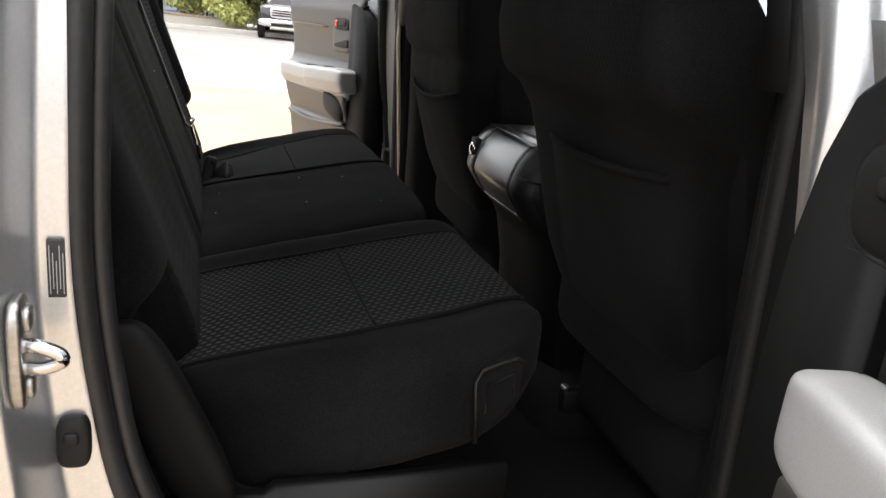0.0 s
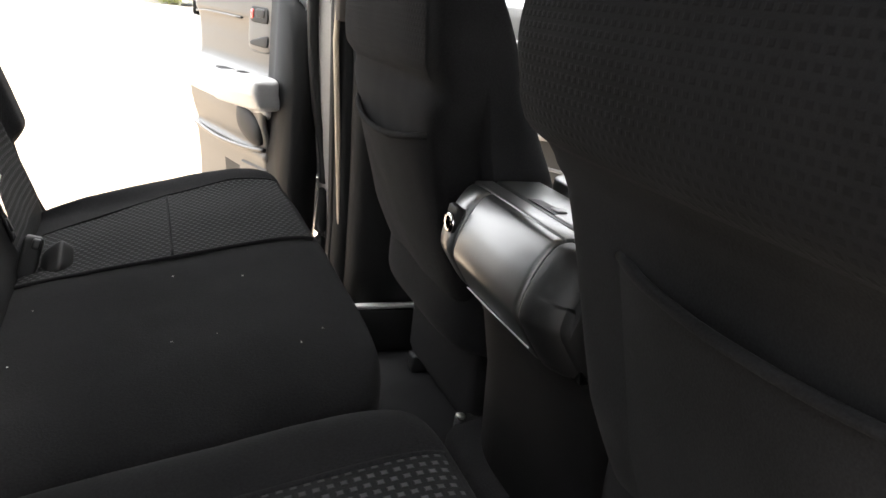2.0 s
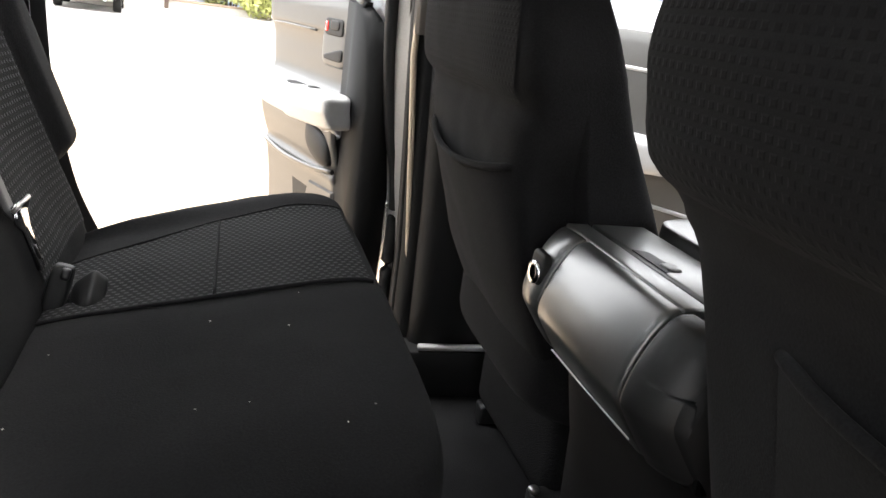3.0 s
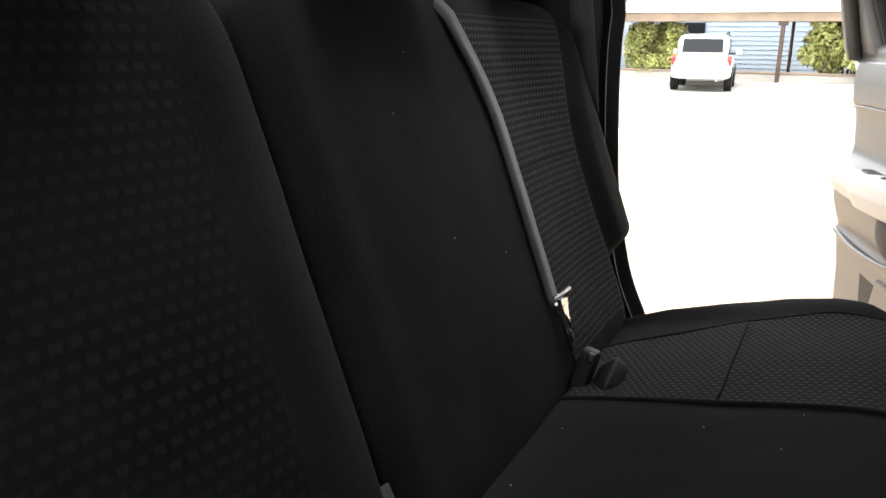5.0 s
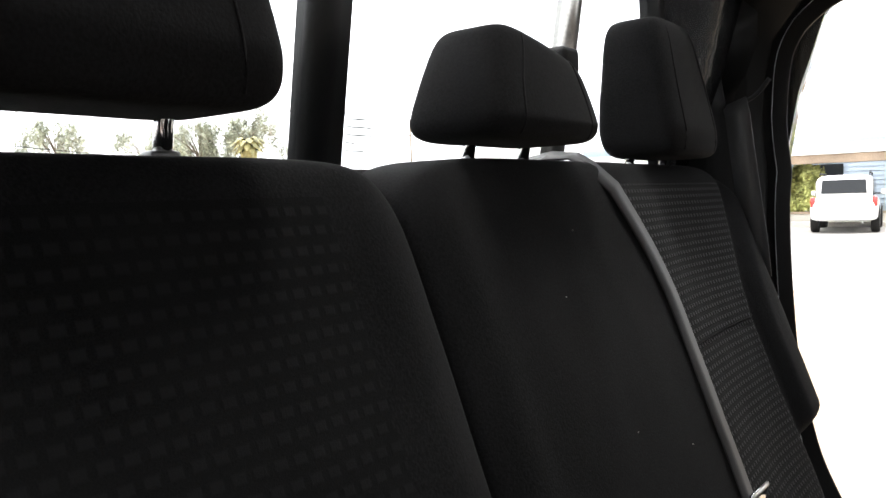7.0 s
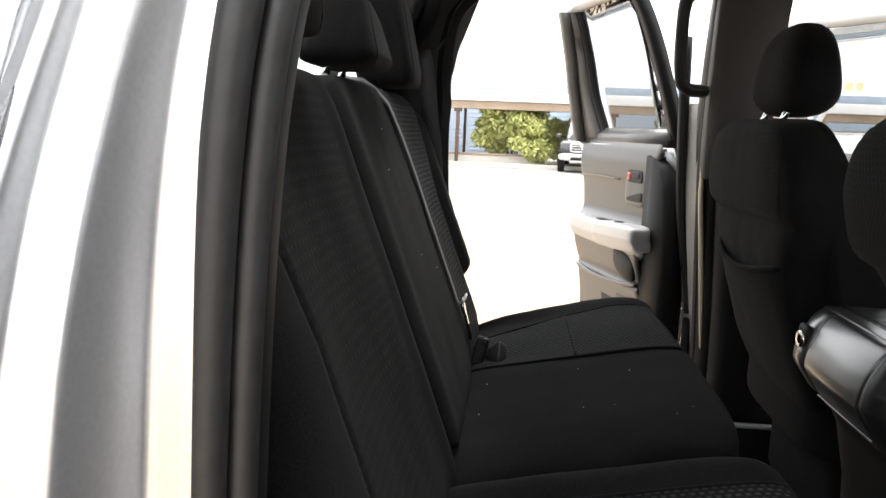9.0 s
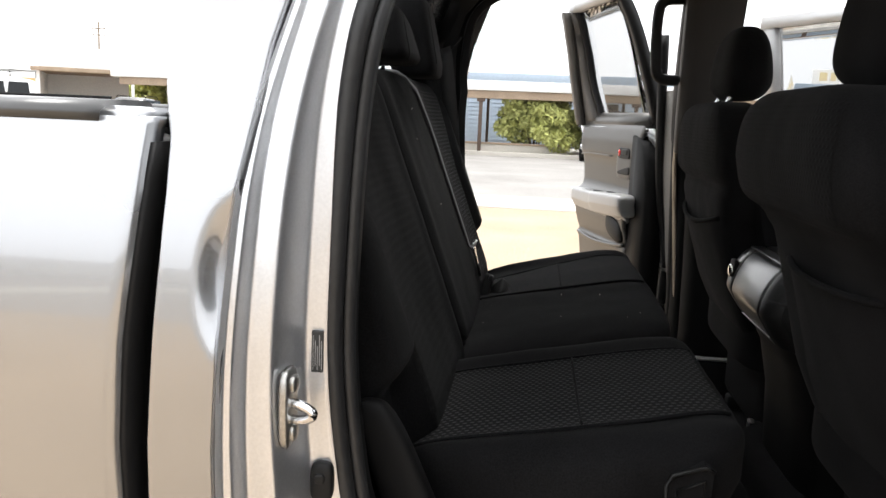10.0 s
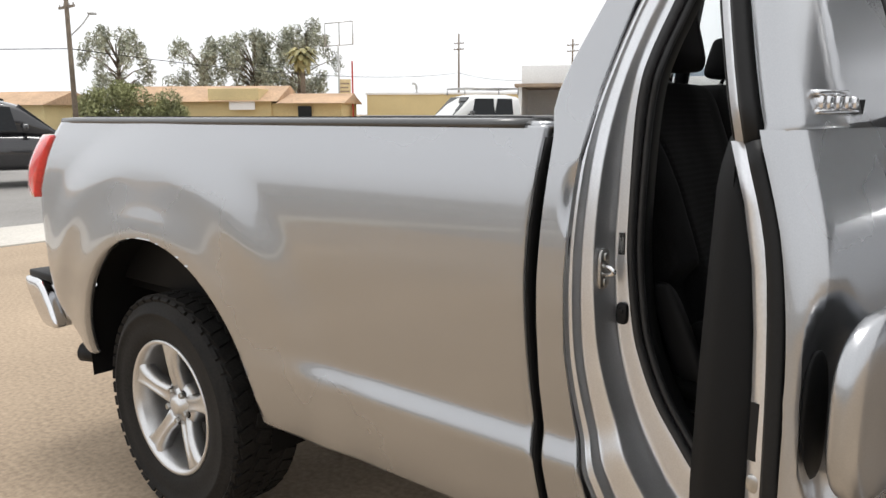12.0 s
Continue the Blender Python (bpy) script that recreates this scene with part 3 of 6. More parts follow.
for side in (-1, 1):
    pillar = part("door_pillar", bpillar(side), PLASTIC, truck, "black trimmed door pillar")
    # Left edge is silver too; its dark grey paints the open door's shade.
    part("pillar_edge", loft([[(xr + a, side * (yo + b), z) for a, b in ((-0.008, -0.05 * min(1, max(0, (z - 1.15) / 0.3))), (-0.008, 0.003), (0.03, 0.027), (0.15, 0.024), (0.15, 0.015), (0.03, 0.012), (0.002, -0.05 * min(1, max(0, (z - 1.15) / 0.3))))] for z in np.linspace(0.55, 1.85, 14) for xr, yo in [(0.705 - 0.055 * max(0, (z - 0.9)) + 0.02 * max(0, z - 1.45), min(0.90, soft_skin(z) - 0.04))]]), JAMB if side < 0 else TRIMSHADEGREY, pillar, "painted pillar edge")
    if side > 0:
        part("pillar_strip", tube([(0.680 + 0.095 * (1.3 - z) * (z < 1.3), 0.82, z) for z in (0.70, 0.9, 1.1, 1.3, 1.4)], 0.0065, 8), TAN, pillar, "pale tan strip along the pillar")
        strip_x = lambda z: 0.680 + 0.095 * max(0, 1.3 - z) - 0.06 * max(0, z - 1.3)
        part("hinge_panel", sheet(16, 10, lambda a, b: (lambda z: Vector((strip_x(z) + 0.004 - 0.036 * b ** 1.6 + 0.004 * math.sin(9 * z), 0.828 + 0.085 * b, z)))(0.58 + 0.95 * a), 0.006), HINGESHADE, pillar, "silver hinge panel coloured as in shade")
        part("hinge_seal", tube(spline([(strip_x(z) - 0.026 + dx, 0.905, z) for z, dx in ((0.62, 0.0), (0.8, -0.006), (0.9, 0.006), (0.98, 0.014), (1.05, 0.012), (1.15, 0.0), (1.3, -0.004), (1.5, -0.004), (1.7, 0.0))], 5), 0.015, 8), RUBBER, pillar, "black rubber hinge seal")
    part("pillar_seal", tube([(0.712 - 0.055 * max(0, z - 0.9), side * (min(0.90, soft_skin(z) - 0.04) - 0.055), z) for z in np.linspace(0.6, 1.83, 14)], 0.016, 7, up=(0, 1, 0)), RUBBER, pillar, "black rubber pillar seal")
    lower = loft([[(0.73 - 0.05 * max(0, z - 0.9), side * 0.86, z), (0.735 - 0.05 * max(0, z - 0.9), side * 0.78, z), (0.765 - 0.05 * max(0, z - 0.9), side * 0.75, z), (0.9, side * 0.75, z), (0.9, side * 0.86, z)] for z in (0.6, 0.8, 1.0, 1.2, 1.36)])
    part("pillar_trim_lower", lower, PLASTIC, pillar, "black lower pillar trim")
    deep = 0.12 if side > 0 else 0.109
    upper = loft([[(xr, side * (yo - 0.06), z), (xr, side * (yo - deep), z), (xr + 0.03, side * (yo - deep - 0.015), z), (xr + 0.15, side * (yo - deep - 0.015), z), (xr + 0.17, side * (yo - 0.06), z)]
                  for z in np.linspace(1.34, 1.86, 8) for xr, yo in [(0.70 - 0.055 * (z - 0.9), min(0.9, soft_skin(z) - 0.03))]])
    part("pillar_trim_upper", upper, TRIMSHADEGREY if side > 0 else PLASTIC, pillar, "dark upper pillar trim")

# Roof, headliner and back wall with the sliding window.
part("roof", sheet(16, 24, lambda u, v: Vector((0.02 + 1.36 * u, -0.72 + 1.44 * v, 1.905 + 0.03 * math.sin(math.pi * v) - 0.02 * (2 * u - 1) ** 2)), 0.02), SILVER, truck, "silver roof panel")
part("headliner", sheet(14, 20, lambda u, v: Vector((0.02 + 1.34 * u, -0.74 + 1.48 * v, 1.835 + 0.03 * math.sin(math.pi * v))), 0.02), HEADLINER, truck, "grey cloth headliner")


def glass_x(z):
    return -0.18 + 0.16 * (z - 1.48)


def wall_piece(y0, y1, z0, z1, thick=0.03, dx=0.0):
    return loft([[(glass_x(z) + dx, y0, z), (glass_x(z) + dx + thick, y0, z), (glass_x(z) + dx + thick, y1, z), (glass_x(z) + dx, y1, z)] for z in (z0, z1)])


def back_half(z):
    return 0.70 - 0.5 * (z - 1.47)


part("cab_back_wall", wall_piece(-0.72, 0.72, 0.60, 1.47, 0.03, 0.0), PLASTIC, truck, "black trimmed cab back wall")
part("cab_back_wall", wall_piece(-0.50, 0.50, 1.84, 1.90), PLASTIC, truck)
for side in (-1, 1):
    part("cab_back_wall", loft([[(glass_x(z), side * (back_half(z) - 0.02), z), (glass_x(z) + 0.03, side * (back_half(z) - 0.02), z), (glass_x(z) + 0.03, side * (back_half(z) + 0.01), z), (glass_x(z), side * (back_half(z) + 0.01), z)] for z in (1.47, 1.84)]), PLASTIC, truck)
    part("cab_back_panel", loft([[(back_x(z) + 0.004, side * (soft_skin(z) - 0.012), z), (back_x(z) - 0.012, side * (soft_skin(z) - 0.05), z), (glass_x(z) - 0.002, side * (back_half(z) - 0.01), z), (glass_x(z) + 0.008, side * (back_half(z) - 0.01), z), (back_x(z) + 0.01, side * (soft_skin(z) - 0.05), z)] for z in np.linspace(1.40, 1.88, 14)]), SILVER, truck, "silver cab back corner")
rear_window = part("rear_window", wall_piece(-0.70, 0.70, 1.468, 1.505, 0.022, 0.004), RUBBER, truck, "sliding rear window in black rubber frame")
part("window_frame_bar", wall_piece(-0.52, 0.52, 1.805, 1.845, 0.022, 0.004), RUBBER, rear_window)
for y, half in ((-0.165, 0.022), (0.278, 0.012)):
    part("window_divider", wall_piece(y - half, y + half, 1.5, 1.81, 0.026, 0.002), RUBBER if y < 0 else STEEL, rear_window, "black window divider" if y < 0 else "grey window divider with latch")
part("window_latch", block(-0.152, -0.115, 0.243, 0.288, 1.632, 1.668, 0.008), PLASTIC, rear_window, "black slider latch")
for y0, y1 in ((-0.69, -0.185), (-0.145, 0.268), (0.288, 0.69)):
    t0, t1 = max(y0, -0.525), min(y1, 0.525)
    pane = part("pane", loft([[(glass_x(z) + 0.012, a, z), (glass_x(z) + 0.016, a, z), (glass_x(z) + 0.016, b, z), (glass_x(z) + 0.012, b, z)] for z, a, b in ((1.5, y0, y1), (1.81, t0, t1))]), REARGLASS, rear_window, smooth=False)
    pane.visible_shadow = False
notice = part("window_notice", wall_piece(-0.135, -0.133, 1.556, 1.558, 0.001, 0.018), INK, rear_window, "small printed notice on the glass", smooth=False)
for k, (w, a) in enumerate(((0.022, 0.006), (0.034, 0.0), (0.036, 0.0), (0.012, 0.0), (0.026, 0.0))):
    part("print_bar", wall_piece(-0.13 + a, -0.13 + a + w, 1.552 - 0.0075 * k, 1.5532 - 0.0075 * k, 0.001, 0.018), SATIN, notice, smooth=False)

# Rear pillar trims inside.
for side in (-1, 1):
    rings = []
    for z in np.linspace(0.95, 1.84, 16):
        o = min(opening(side), key=lambda p: abs(p.y - z) + (10 if p.x > 0.5 else 0))
        yo = min(0.85, soft_skin(z) - 0.055)
        yi = min(0.74, yo - 0.07)
        rings.append([(o.x - 0.004, side * yo, z), (o.x - 0.012, side * (yo - 0.05), z), (o.x - 0.06, side * yi, z), (max(glass_x(z) + 0.04, back_x(z) - 0.03), side * (yi - 0.03), z), (max(glass_x(z) + 0.03, back_x(z) + 0.02), side * (yi + 0.04), z)])
    part("rear_pillar_trim", loft(rings), PLASTIC, truck, "black rear pillar trim")

for side in (-1, 1):
    edge = opening(side)
    rings = []
    for i, o in enumerate(edge):
        d = (edge[min(i + 1, len(edge) - 1)] - edge[max(i - 1, 0)]).normalized()
        yo = min(0.862, soft_skin(o.y) - 0.045)
        fade = min(1, max(0, (0.55 - o.x) / 0.1))
        prof = ((0.016, 0.020), (0.012 * fade + 0.006, 0.030), (0.010 * fade + 0.006, 0.055), (0.0, 0.105)) if side < 0 else ((0.024, 0.026), (0.018, 0.032), (-0.01, 0.05), (-0.05, 0.085))
        rings.append([Vector((o.x - d.y * off, side * (yo - inset), o.y + d.x * off)) for off, inset in prof])
    part("opening_trim", loft(rings, closed=False), PLASTIC, truck, "black plastic trim round the door opening")

part("outboard_belt", tube([(-0.045, 0.735, 1.625), (-0.036, 0.722, 1.60), (-0.022, 0.715, 1.50), (-0.006, 0.712, 1.39), (0.0, 0.715, 1.32)], 0.02, flat=(0.021, 0.0012), up=(0, 1, 0)), BELT, truck, "dark grey shoulder belt hanging down the pillar")
part("belt_slot", tube(spline([(-0.058, 0.738, 1.612), (-0.03, 0.735, 1.622), (-0.008, 0.738, 1.635), (0.012, 0.742, 1.66)], 4), 0.004, 6), RUBBER, truck, "black belt slot in the pillar trim")

part("floor_carpet", block(-0.1, 2.0, -0.80, 0.80, 0.555, 0.60, 0.01), CARPET, truck, "black carpeted floor")
part("sill_strip", block(0.745, 1.15, 0.730, 0.748, 0.708, 0.720, 0.004), SATIN, truck, "satin metal sill strip")
part("sill_ledge", block(0.70, 1.85, 0.732, 0.86, 0.60, 0.707, 0.006), PLASTIC, truck, "black sill ledge")
part("floor_tunnel", puff(1.22, 0.01, 0.60, 0.44, 0.27, 0.115, 9, 14), CARPET, truck, "carpeted floor hump")

# Front end of the cab, closed off plainly.
part("dashboard", puff(1.78, 0, 0.98, 0.22, 0.80, 0.24, 5, 8), PLASTIC, truck, "black dashboard")
part("firewall", block(1.95, 2.0, -0.86, 0.86, 0.45, 1.22), PLASTIC, truck)
# Unseen windscreen; its tint is added to dim the light from ahead.
ws = part("windscreen", sheet(6, 10, lambda u, v: Vector((1.36 + 0.62 * u, -0.72 + 1.44 * v + (2 * v - 1) * 0.1 * u, 1.87 - 0.66 * u)), 0.005), TINT, truck, "unseen windscreen with tint added to cut light")
ws.visible_shadow = False
for side in (-1, 1):
    part("windscreen_pillar", tube([(1.3, side * 0.74, 1.87), (1.65, side * 0.81, 1.55), (2.0, side * 0.88, 1.2)], 0.035, 8), PLASTIC, truck)
    part("front_fender", block(1.8, 2.0, *sorted((side * 0.86, side * 0.97)), 0.5, 1.2, 0.03), SILVER, truck)
part("cowl", block(1.97, 2.05, -0.95, 0.95, 0.6, 1.22, 0.03), SILVER, truck)


# ---- doors ----
def door_panel_n(z):
    """How far the door's skin stands out from the hinge line at height z."""
    return soft_skin(z) - 0.95


right_len = curve_at([(0.5, 0.60), (0.575, 0.63), (0.69, 0.69), (0.8, 0.72), (0.93, 0.743), (1.05, 0.75), (1.16, 0.748), (1.27, 0.741), (1.41, 0.729), (1.52, 0.703), (1.66, 0.66), (1.77, 0.605), (1.85, 0.53)])
left_len = curve_at([(0.5, 0.57), (0.62, 0.62), (0.8, 0.66), (1.0, 0.69), (1.42, 0.70), (1.6, 0.655), (1.74, 0.595), (1.83, 0.53)])


FRONT_COVER = [(0.10, 1.39), (0.05, 1.38), (0.012, 1.355), (-0.012, 1.30), (-0.028, 1.22), (-0.033, 1.12), (-0.03, 0.85), (-0.02, 0.60), (0.10, 0.60)]


trim_rear = curve_at([(0.60, 0.56), (0.76, 0.60), (0.98, 0.615), (1.05, 0.625), (1.15, 0.64), (1.175, 0.665), (1.40, 0.675), (1.435, 0.655), (1.46, 0.60)])
trim_front = curve_at([(0.60, 0.098), (1.22, 0.093), (1.30, 0.090), (1.335, 0.084), (1.358, 0.074), (1.375, 0.058), (1.39, 0.045), (1.46, 0.04)])
trim_depth = curve_at([(0.60, 0.05), (0.66, 0.066), (0.9, 0.076), (0.975, 0.084), (0.99, 0.092), (1.005, 0.081), (1.03, 0.090), (1.07, 0.100), (1.12, 0.104), (1.155, 0.098), (1.166, 0.082), (1.174, 0.064), (1.20, 0.058), (1.27, 0.062), (1.300, 0.067), (1.307, 0.074), (1.36, 0.077), (1.41, 0.072), (1.44, 0.058), (1.458, 0.040)])


def moulded_trim(door, P):
    """Inner trim of the far rear door: one sculpted panel, shelf, pad, handle and black front edge."""
    def where(a, b):
        z = 0.60 + 0.858 * b
        u = trim_rear(z) + (trim_front(z) - trim_rear(z)) * a
        roll = 0.045 * (1 - eased((trim_rear(z) - u) / 0.03)) + 0.008 * (1 - eased((u - trim_front(z)) / 0.012))
        depth = sum(trim_depth(z + d) for d in (-0.006, -0.003, 0, 0.003, 0.006)) / 5
        return P(u, -depth + roll, z)
    part("trim_panel", sheet(44, 130, where, 0.004), DOORTRIM, door, "graphite moulded door trim")
    part("trim_front_edge", loft([[P(trim_front(z) + 0.010, -trim_depth(z) + 0.012, z), P(trim_front(z) + 0.001, -trim_depth(z) - 0.002, z), P(trim_front(z) - 0.010, -trim_depth(z) + 0.004, z), P(0.060 + c, -0.040, z), P(0.060 + c, -0.026, z), P(0.085, -0.024, z)] for z, c in ((0.60, 0.012), (0.75, 0.004), (0.95, 0.002), (1.22, 0.004), (1.30, 0.01), (1.335, 0.016), (1.358, 0.010), (1.372, 0.0), (1.385, -0.012))]), PLASTIC, door, "black front edge of the trim")
    # Silver door paint; its shade is put into the dark grey colour.
    part("hinge_face", loft([[P(-0.004 + c, -0.004, z), P(-0.008 + c, -0.014, z), P(0.0 + c, -0.024, z), P(0.012 + c, -0.034, z), P(0.07, -0.028, z), P(0.07, 0.004, z)] for z, c in ((0.56, 0.014), (0.75, 0.004), (0.95, 0), (1.2, 0), (1.3, 0.002), (1.405, 0.008))]), TRIMSHADEGREY, door, "silver hinge face coloured as in shade")
    part("hinge_face_seal", tube([P(0.016, -0.034, z) for z in (0.62, 0.8, 1.0, 1.2, 1.34, 1.40)], 0.009, 8), RUBBER, door, "thin black rubber seal")
    shelf = part("armrest", puff(-0.365, -0.083, 1.122, 0.275, 0.034, 0.045, 7, 18, lambda q: Vector((q.x, q.y + 0.022 * max(0, -q.z) / 0.045, q.z))), SATIN, door, "silver armrest shelf")
    part("armrest_pad", puff(-0.195, -0.114, 1.142, 0.15, 0.036, 0.040, 7, 22, lambda q: Vector((q.x, q.y + 0.016 * max(0, -q.z) / 0.04, q.z + 0.05 * q.x))), SATIN, shelf, "pale silver armrest pad")
    part("window_switch", block(-0.228, -0.198, -0.118, -0.094, 1.174, 1.184, 0.003), PLASTIC, shelf, "black window switch")
    part("pull_recess", puff(-0.36, -0.078, 1.166, 0.075, 0.020, 0.005, 5, 8), RUBBER, shelf, "black pull recess")
    # Shadow under the pad, painted as a black patch.
    part("armrest_shadow", puff(-0.185, -0.092, 1.062, 0.075, 0.020, 0.042, 2.6, 10, lambda q: Vector((q.x, q.y, q.z - 0.25 * q.x))), RUBBER, door, "black patch painted for the shadow below the armrest")
    part("pocket_ridge", tube(spline([P(0.575, -0.090, 0.992), P(0.40, -0.096, 0.985), P(0.22, -0.096, 0.995), P(0.10, -0.092, 1.01)], 6), 0.006, 8), DOORTRIM, door)
    PANEL = [(0.10, 0.66), (0.10, 0.962), (0.25, 0.955), (0.275, 0.88), (0.30, 0.66)]
    part("map_pocket", loft([[P(u, -0.06, z) for u, z in PANEL], [P(u, -0.082, z) for u, z in PANEL], [P(u * 0.94 + 0.012, -0.088, z * 0.96 + 0.034) for u, z in PANEL]]), DOORTRIM, door, "graphite speaker panel", smooth=False)
    GAP = [(0.262, 0.955), (0.385, 0.965), (0.36, 0.87), (0.335, 0.70), (0.30, 0.66)]
    part("pocket_opening", loft([[P(u, -0.066, z) for u, z in GAP], [P(u, -0.0795, z) for u, z in GAP]]), RUBBER, door, "black pocket opening", smooth=False)
    part("trim_crease", tube(spline([P(trim_rear(1.3) - 0.02, -0.068, 1.298), P(0.55, -0.0735, 1.304), P(0.31, -0.0735, 1.305)], 6), 0.003, 6), DOORTRIM, door)
    cup = part("handle_plate", puff(-0.2, -0.066, 1.29, 0.068, 0.009, 0.058, 5, 12), DOORTRIM, door, "graphite handle surround")
    part("handle_recess", puff(-0.196, -0.0735, 1.321, 0.050, 0.005, 0.019, 7, 10), RUBBER, cup, "black handle recess")
    part("lock_lever", puff(-0.232, -0.0775, 1.321, 0.008, 0.004, 0.011, 4, 6), REDLENS, cup, "red lock marker")
    part("inner_handle", puff(-0.186, -0.0775, 1.325, 0.026, 0.004, 0.011, 4, 8), GREYPLASTIC, cup, "dark inner handle")
    part("handle_slot", puff(-0.194, -0.0735, 1.257, 0.052, 0.005, 0.016, 5, 10, lambda q: Vector((q.x, q.y, q.z * (0.65 + 7 * q.x) + 0.1 * q.x))), RUBBER, cup, "black finger slot")
    part("trim_front_cover", loft([[P(u, -0.016, z) for u, z in FRONT_COVER], [P(u + 0.004, -0.066, z) for u, z in FRONT_COVER], [P(u + 0.016, -0.082, z - 0.006) for u, z in FRONT_COVER]]), PLASTIC, door, "black front end of the trim")
    part("trim_sill", loft([[P(u, door_panel_n(1.43) - 0.020, 1.40), P(u, door_panel_n(1.43) - 0.020, 1.456), P(u, -0.052, 1.462), P(u, -0.070, 1.440), P(u, -0.066, 1.40)] for u in (0.03, 0.3, 0.5, 0.655)]), DOORTRIM, door, "graphite sill of the window")


def rear_door(side, turn, name_label):
    """A rear door in its own frame: u runs from the hinge to the latch edge, n outwards."""
    door = new("rear_door")
    door.parent = truck
    door.matrix_local = pose(0.715 if side < 0 else 0.685, side * 0.95, 0, 0, 0, turn)
    door["label"] = name_label
    P = lambda u, n, z: Vector((-u, side * n, z))
    door_len = right_len if side < 0 else left_len
    # outer skin, slightly rounded over to the edges
    hollow = lambda u, z: 0.026 * max(0, 1 - ((u - 0.70) / 0.046) ** 2 - ((z - 1.19) / 0.105) ** 2) ** 0.8
    skin = sheet(70, 80, lambda a, b: (lambda u, z: P(u, door_panel_n(z) - 0.012 * max(0, abs(2 * a - 1) - 0.93) / 0.07 - hollow(u, z), z))(0.005 + (door_len(0.515 + 0.905 * b) - 0.005) * a, 0.515 + 0.905 * b), 0.0)
    rim = bmesh.ops.extrude_edge_only(skin, edges=[e for e in skin.edges if len(e.link_faces) == 1 and min(v.co.z for v in e.verts) < 1.419])
    for v in (g for g in rim["geom"] if isinstance(g, bmesh.types.BMVert)):
        v.co.y -= side * 0.013
    bmesh.ops.recalc_face_normals(skin, faces=skin.faces)
    part("outer_skin", skin, SILVER, door, "silver outer door skin")
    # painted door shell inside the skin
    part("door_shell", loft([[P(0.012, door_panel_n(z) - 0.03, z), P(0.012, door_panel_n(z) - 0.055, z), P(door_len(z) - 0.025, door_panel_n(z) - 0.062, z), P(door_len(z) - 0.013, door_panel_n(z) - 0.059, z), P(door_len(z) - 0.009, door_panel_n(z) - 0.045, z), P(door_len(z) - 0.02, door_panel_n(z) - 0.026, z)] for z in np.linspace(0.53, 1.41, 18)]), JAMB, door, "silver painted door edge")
    # trim panel: upper, bulging, with soft edges
    def trim(u0, u1, z0, z1, n0, power=7, thick=0.03):
        uc, hu, zc, hz = (u0 + u1) / 2, (u1 - u0) / 2, (z0 + z1) / 2, (z1 - z0) / 2
        return puff(-uc, side * n0, zc, hu, thick, hz, power, 12, lambda q: Vector((q.x, q.y + side * (door_panel_n(zc + q.z) * 0.6), q.z)))
    if side < 0:
        part("trim_panel", trim(0.035, 0.64, 0.60, 1.43, -0.036, 9, 0.03), DOORTRIM, door, "graphite moulded door trim")
        top = curve_at([(0.6, 0.02), (0.66, 0.0), (1.37, 0.0), (1.40, 0.006), (1.425, 0.022), (1.445, 0.06)])
        part("trim_rear_edge", loft([[P(door_len(z) - 0.14, -0.02, z), P(door_len(z) - 0.024 - top(z), door_panel_n(z) - 0.060, z), P(door_len(z) - 0.014 - top(z), door_panel_n(z) - 0.063, z), P(door_len(z) - 0.014 - top(z), -0.065, z), P(door_len(z) - 0.02 - top(z), -0.084, z), P(door_len(z) - 0.04 - top(z), -0.088, z), P(door_len(z) - 0.14, -0.075, z)] for z in (0.60, 0.63, 0.66, 0.8, 0.95, 1.1, 1.2, 1.3, 1.34, 1.37, 1.39, 1.41, 1.425, 1.437, 1.445)]), PLASTIC, door, "black rear edge of the trim")
        part("trim_front_cover", loft([[P(u, -0.012, z) for u, z in FRONT_COVER], [P(u + 0.004, -0.06, z) for u, z in FRONT_COVER], [P(u + 0.02, -0.076, z - 0.006) for u, z in FRONT_COVER]]), PLASTIC, door, "black front end of the trim")
        part("trim_sill", loft([[P(u, door_panel_n(1.41) - 0.012, 1.38), P(u, door_panel_n(1.41) - 0.012, 1.428), P(u, -0.045, 1.432), P(u, -0.066, 1.418), P(u, -0.07, 1.38)] for u in (0.10, 0.3, 0.5, door_len(1.41) - 0.05)]), DOORTRIM, door, "graphite sill of the window")
        part("trim_crease", tube(spline([P(0.06, -0.072, 1.235), P(0.35, -0.073, 1.25), P(0.66, -0.071, 1.275)], 6), 0.004, 6), DOORTRIM, door)
        # armrest: long shelf with a silver pad and a dark pull
        part("armrest", puff(-0.38, side * -0.069, 1.09, 0.30, 0.035, 0.05, 8, 14, lambda q: Vector((q.x, q.y + side * 0.02 * (q.z < 0) * abs(q.z) / 0.055, q.z))), SATIN, door, "silver armrest shelf")
        part("armrest_pad", puff(-0.25, side * -0.094, 1.096, 0.15, 0.038, 0.046, 6, 14, lambda q: Vector((q.x, q.y, q.z + 0.015 * (q.x / 0.16)))), SATIN, door, "pale silver armrest pad")
        part("window_switch", block(*sorted((-0.24, -0.21)), *sorted((side * -0.114, side * -0.089)), 1.138, 1.150, 0.003), PLASTIC, door, "black window switch")
        part("pull_recess", block(*sorted((-0.56, -0.43)), *sorted((side * -0.094, side * -0.059)), 1.138, 1.147, 0.004), RUBBER, door, "black pull recess")
        part("trim_lower_band", puff(-0.35, side * -0.059, 0.99, 0.3, 0.025, 0.05, 6, 8), DOORTRIM, door)
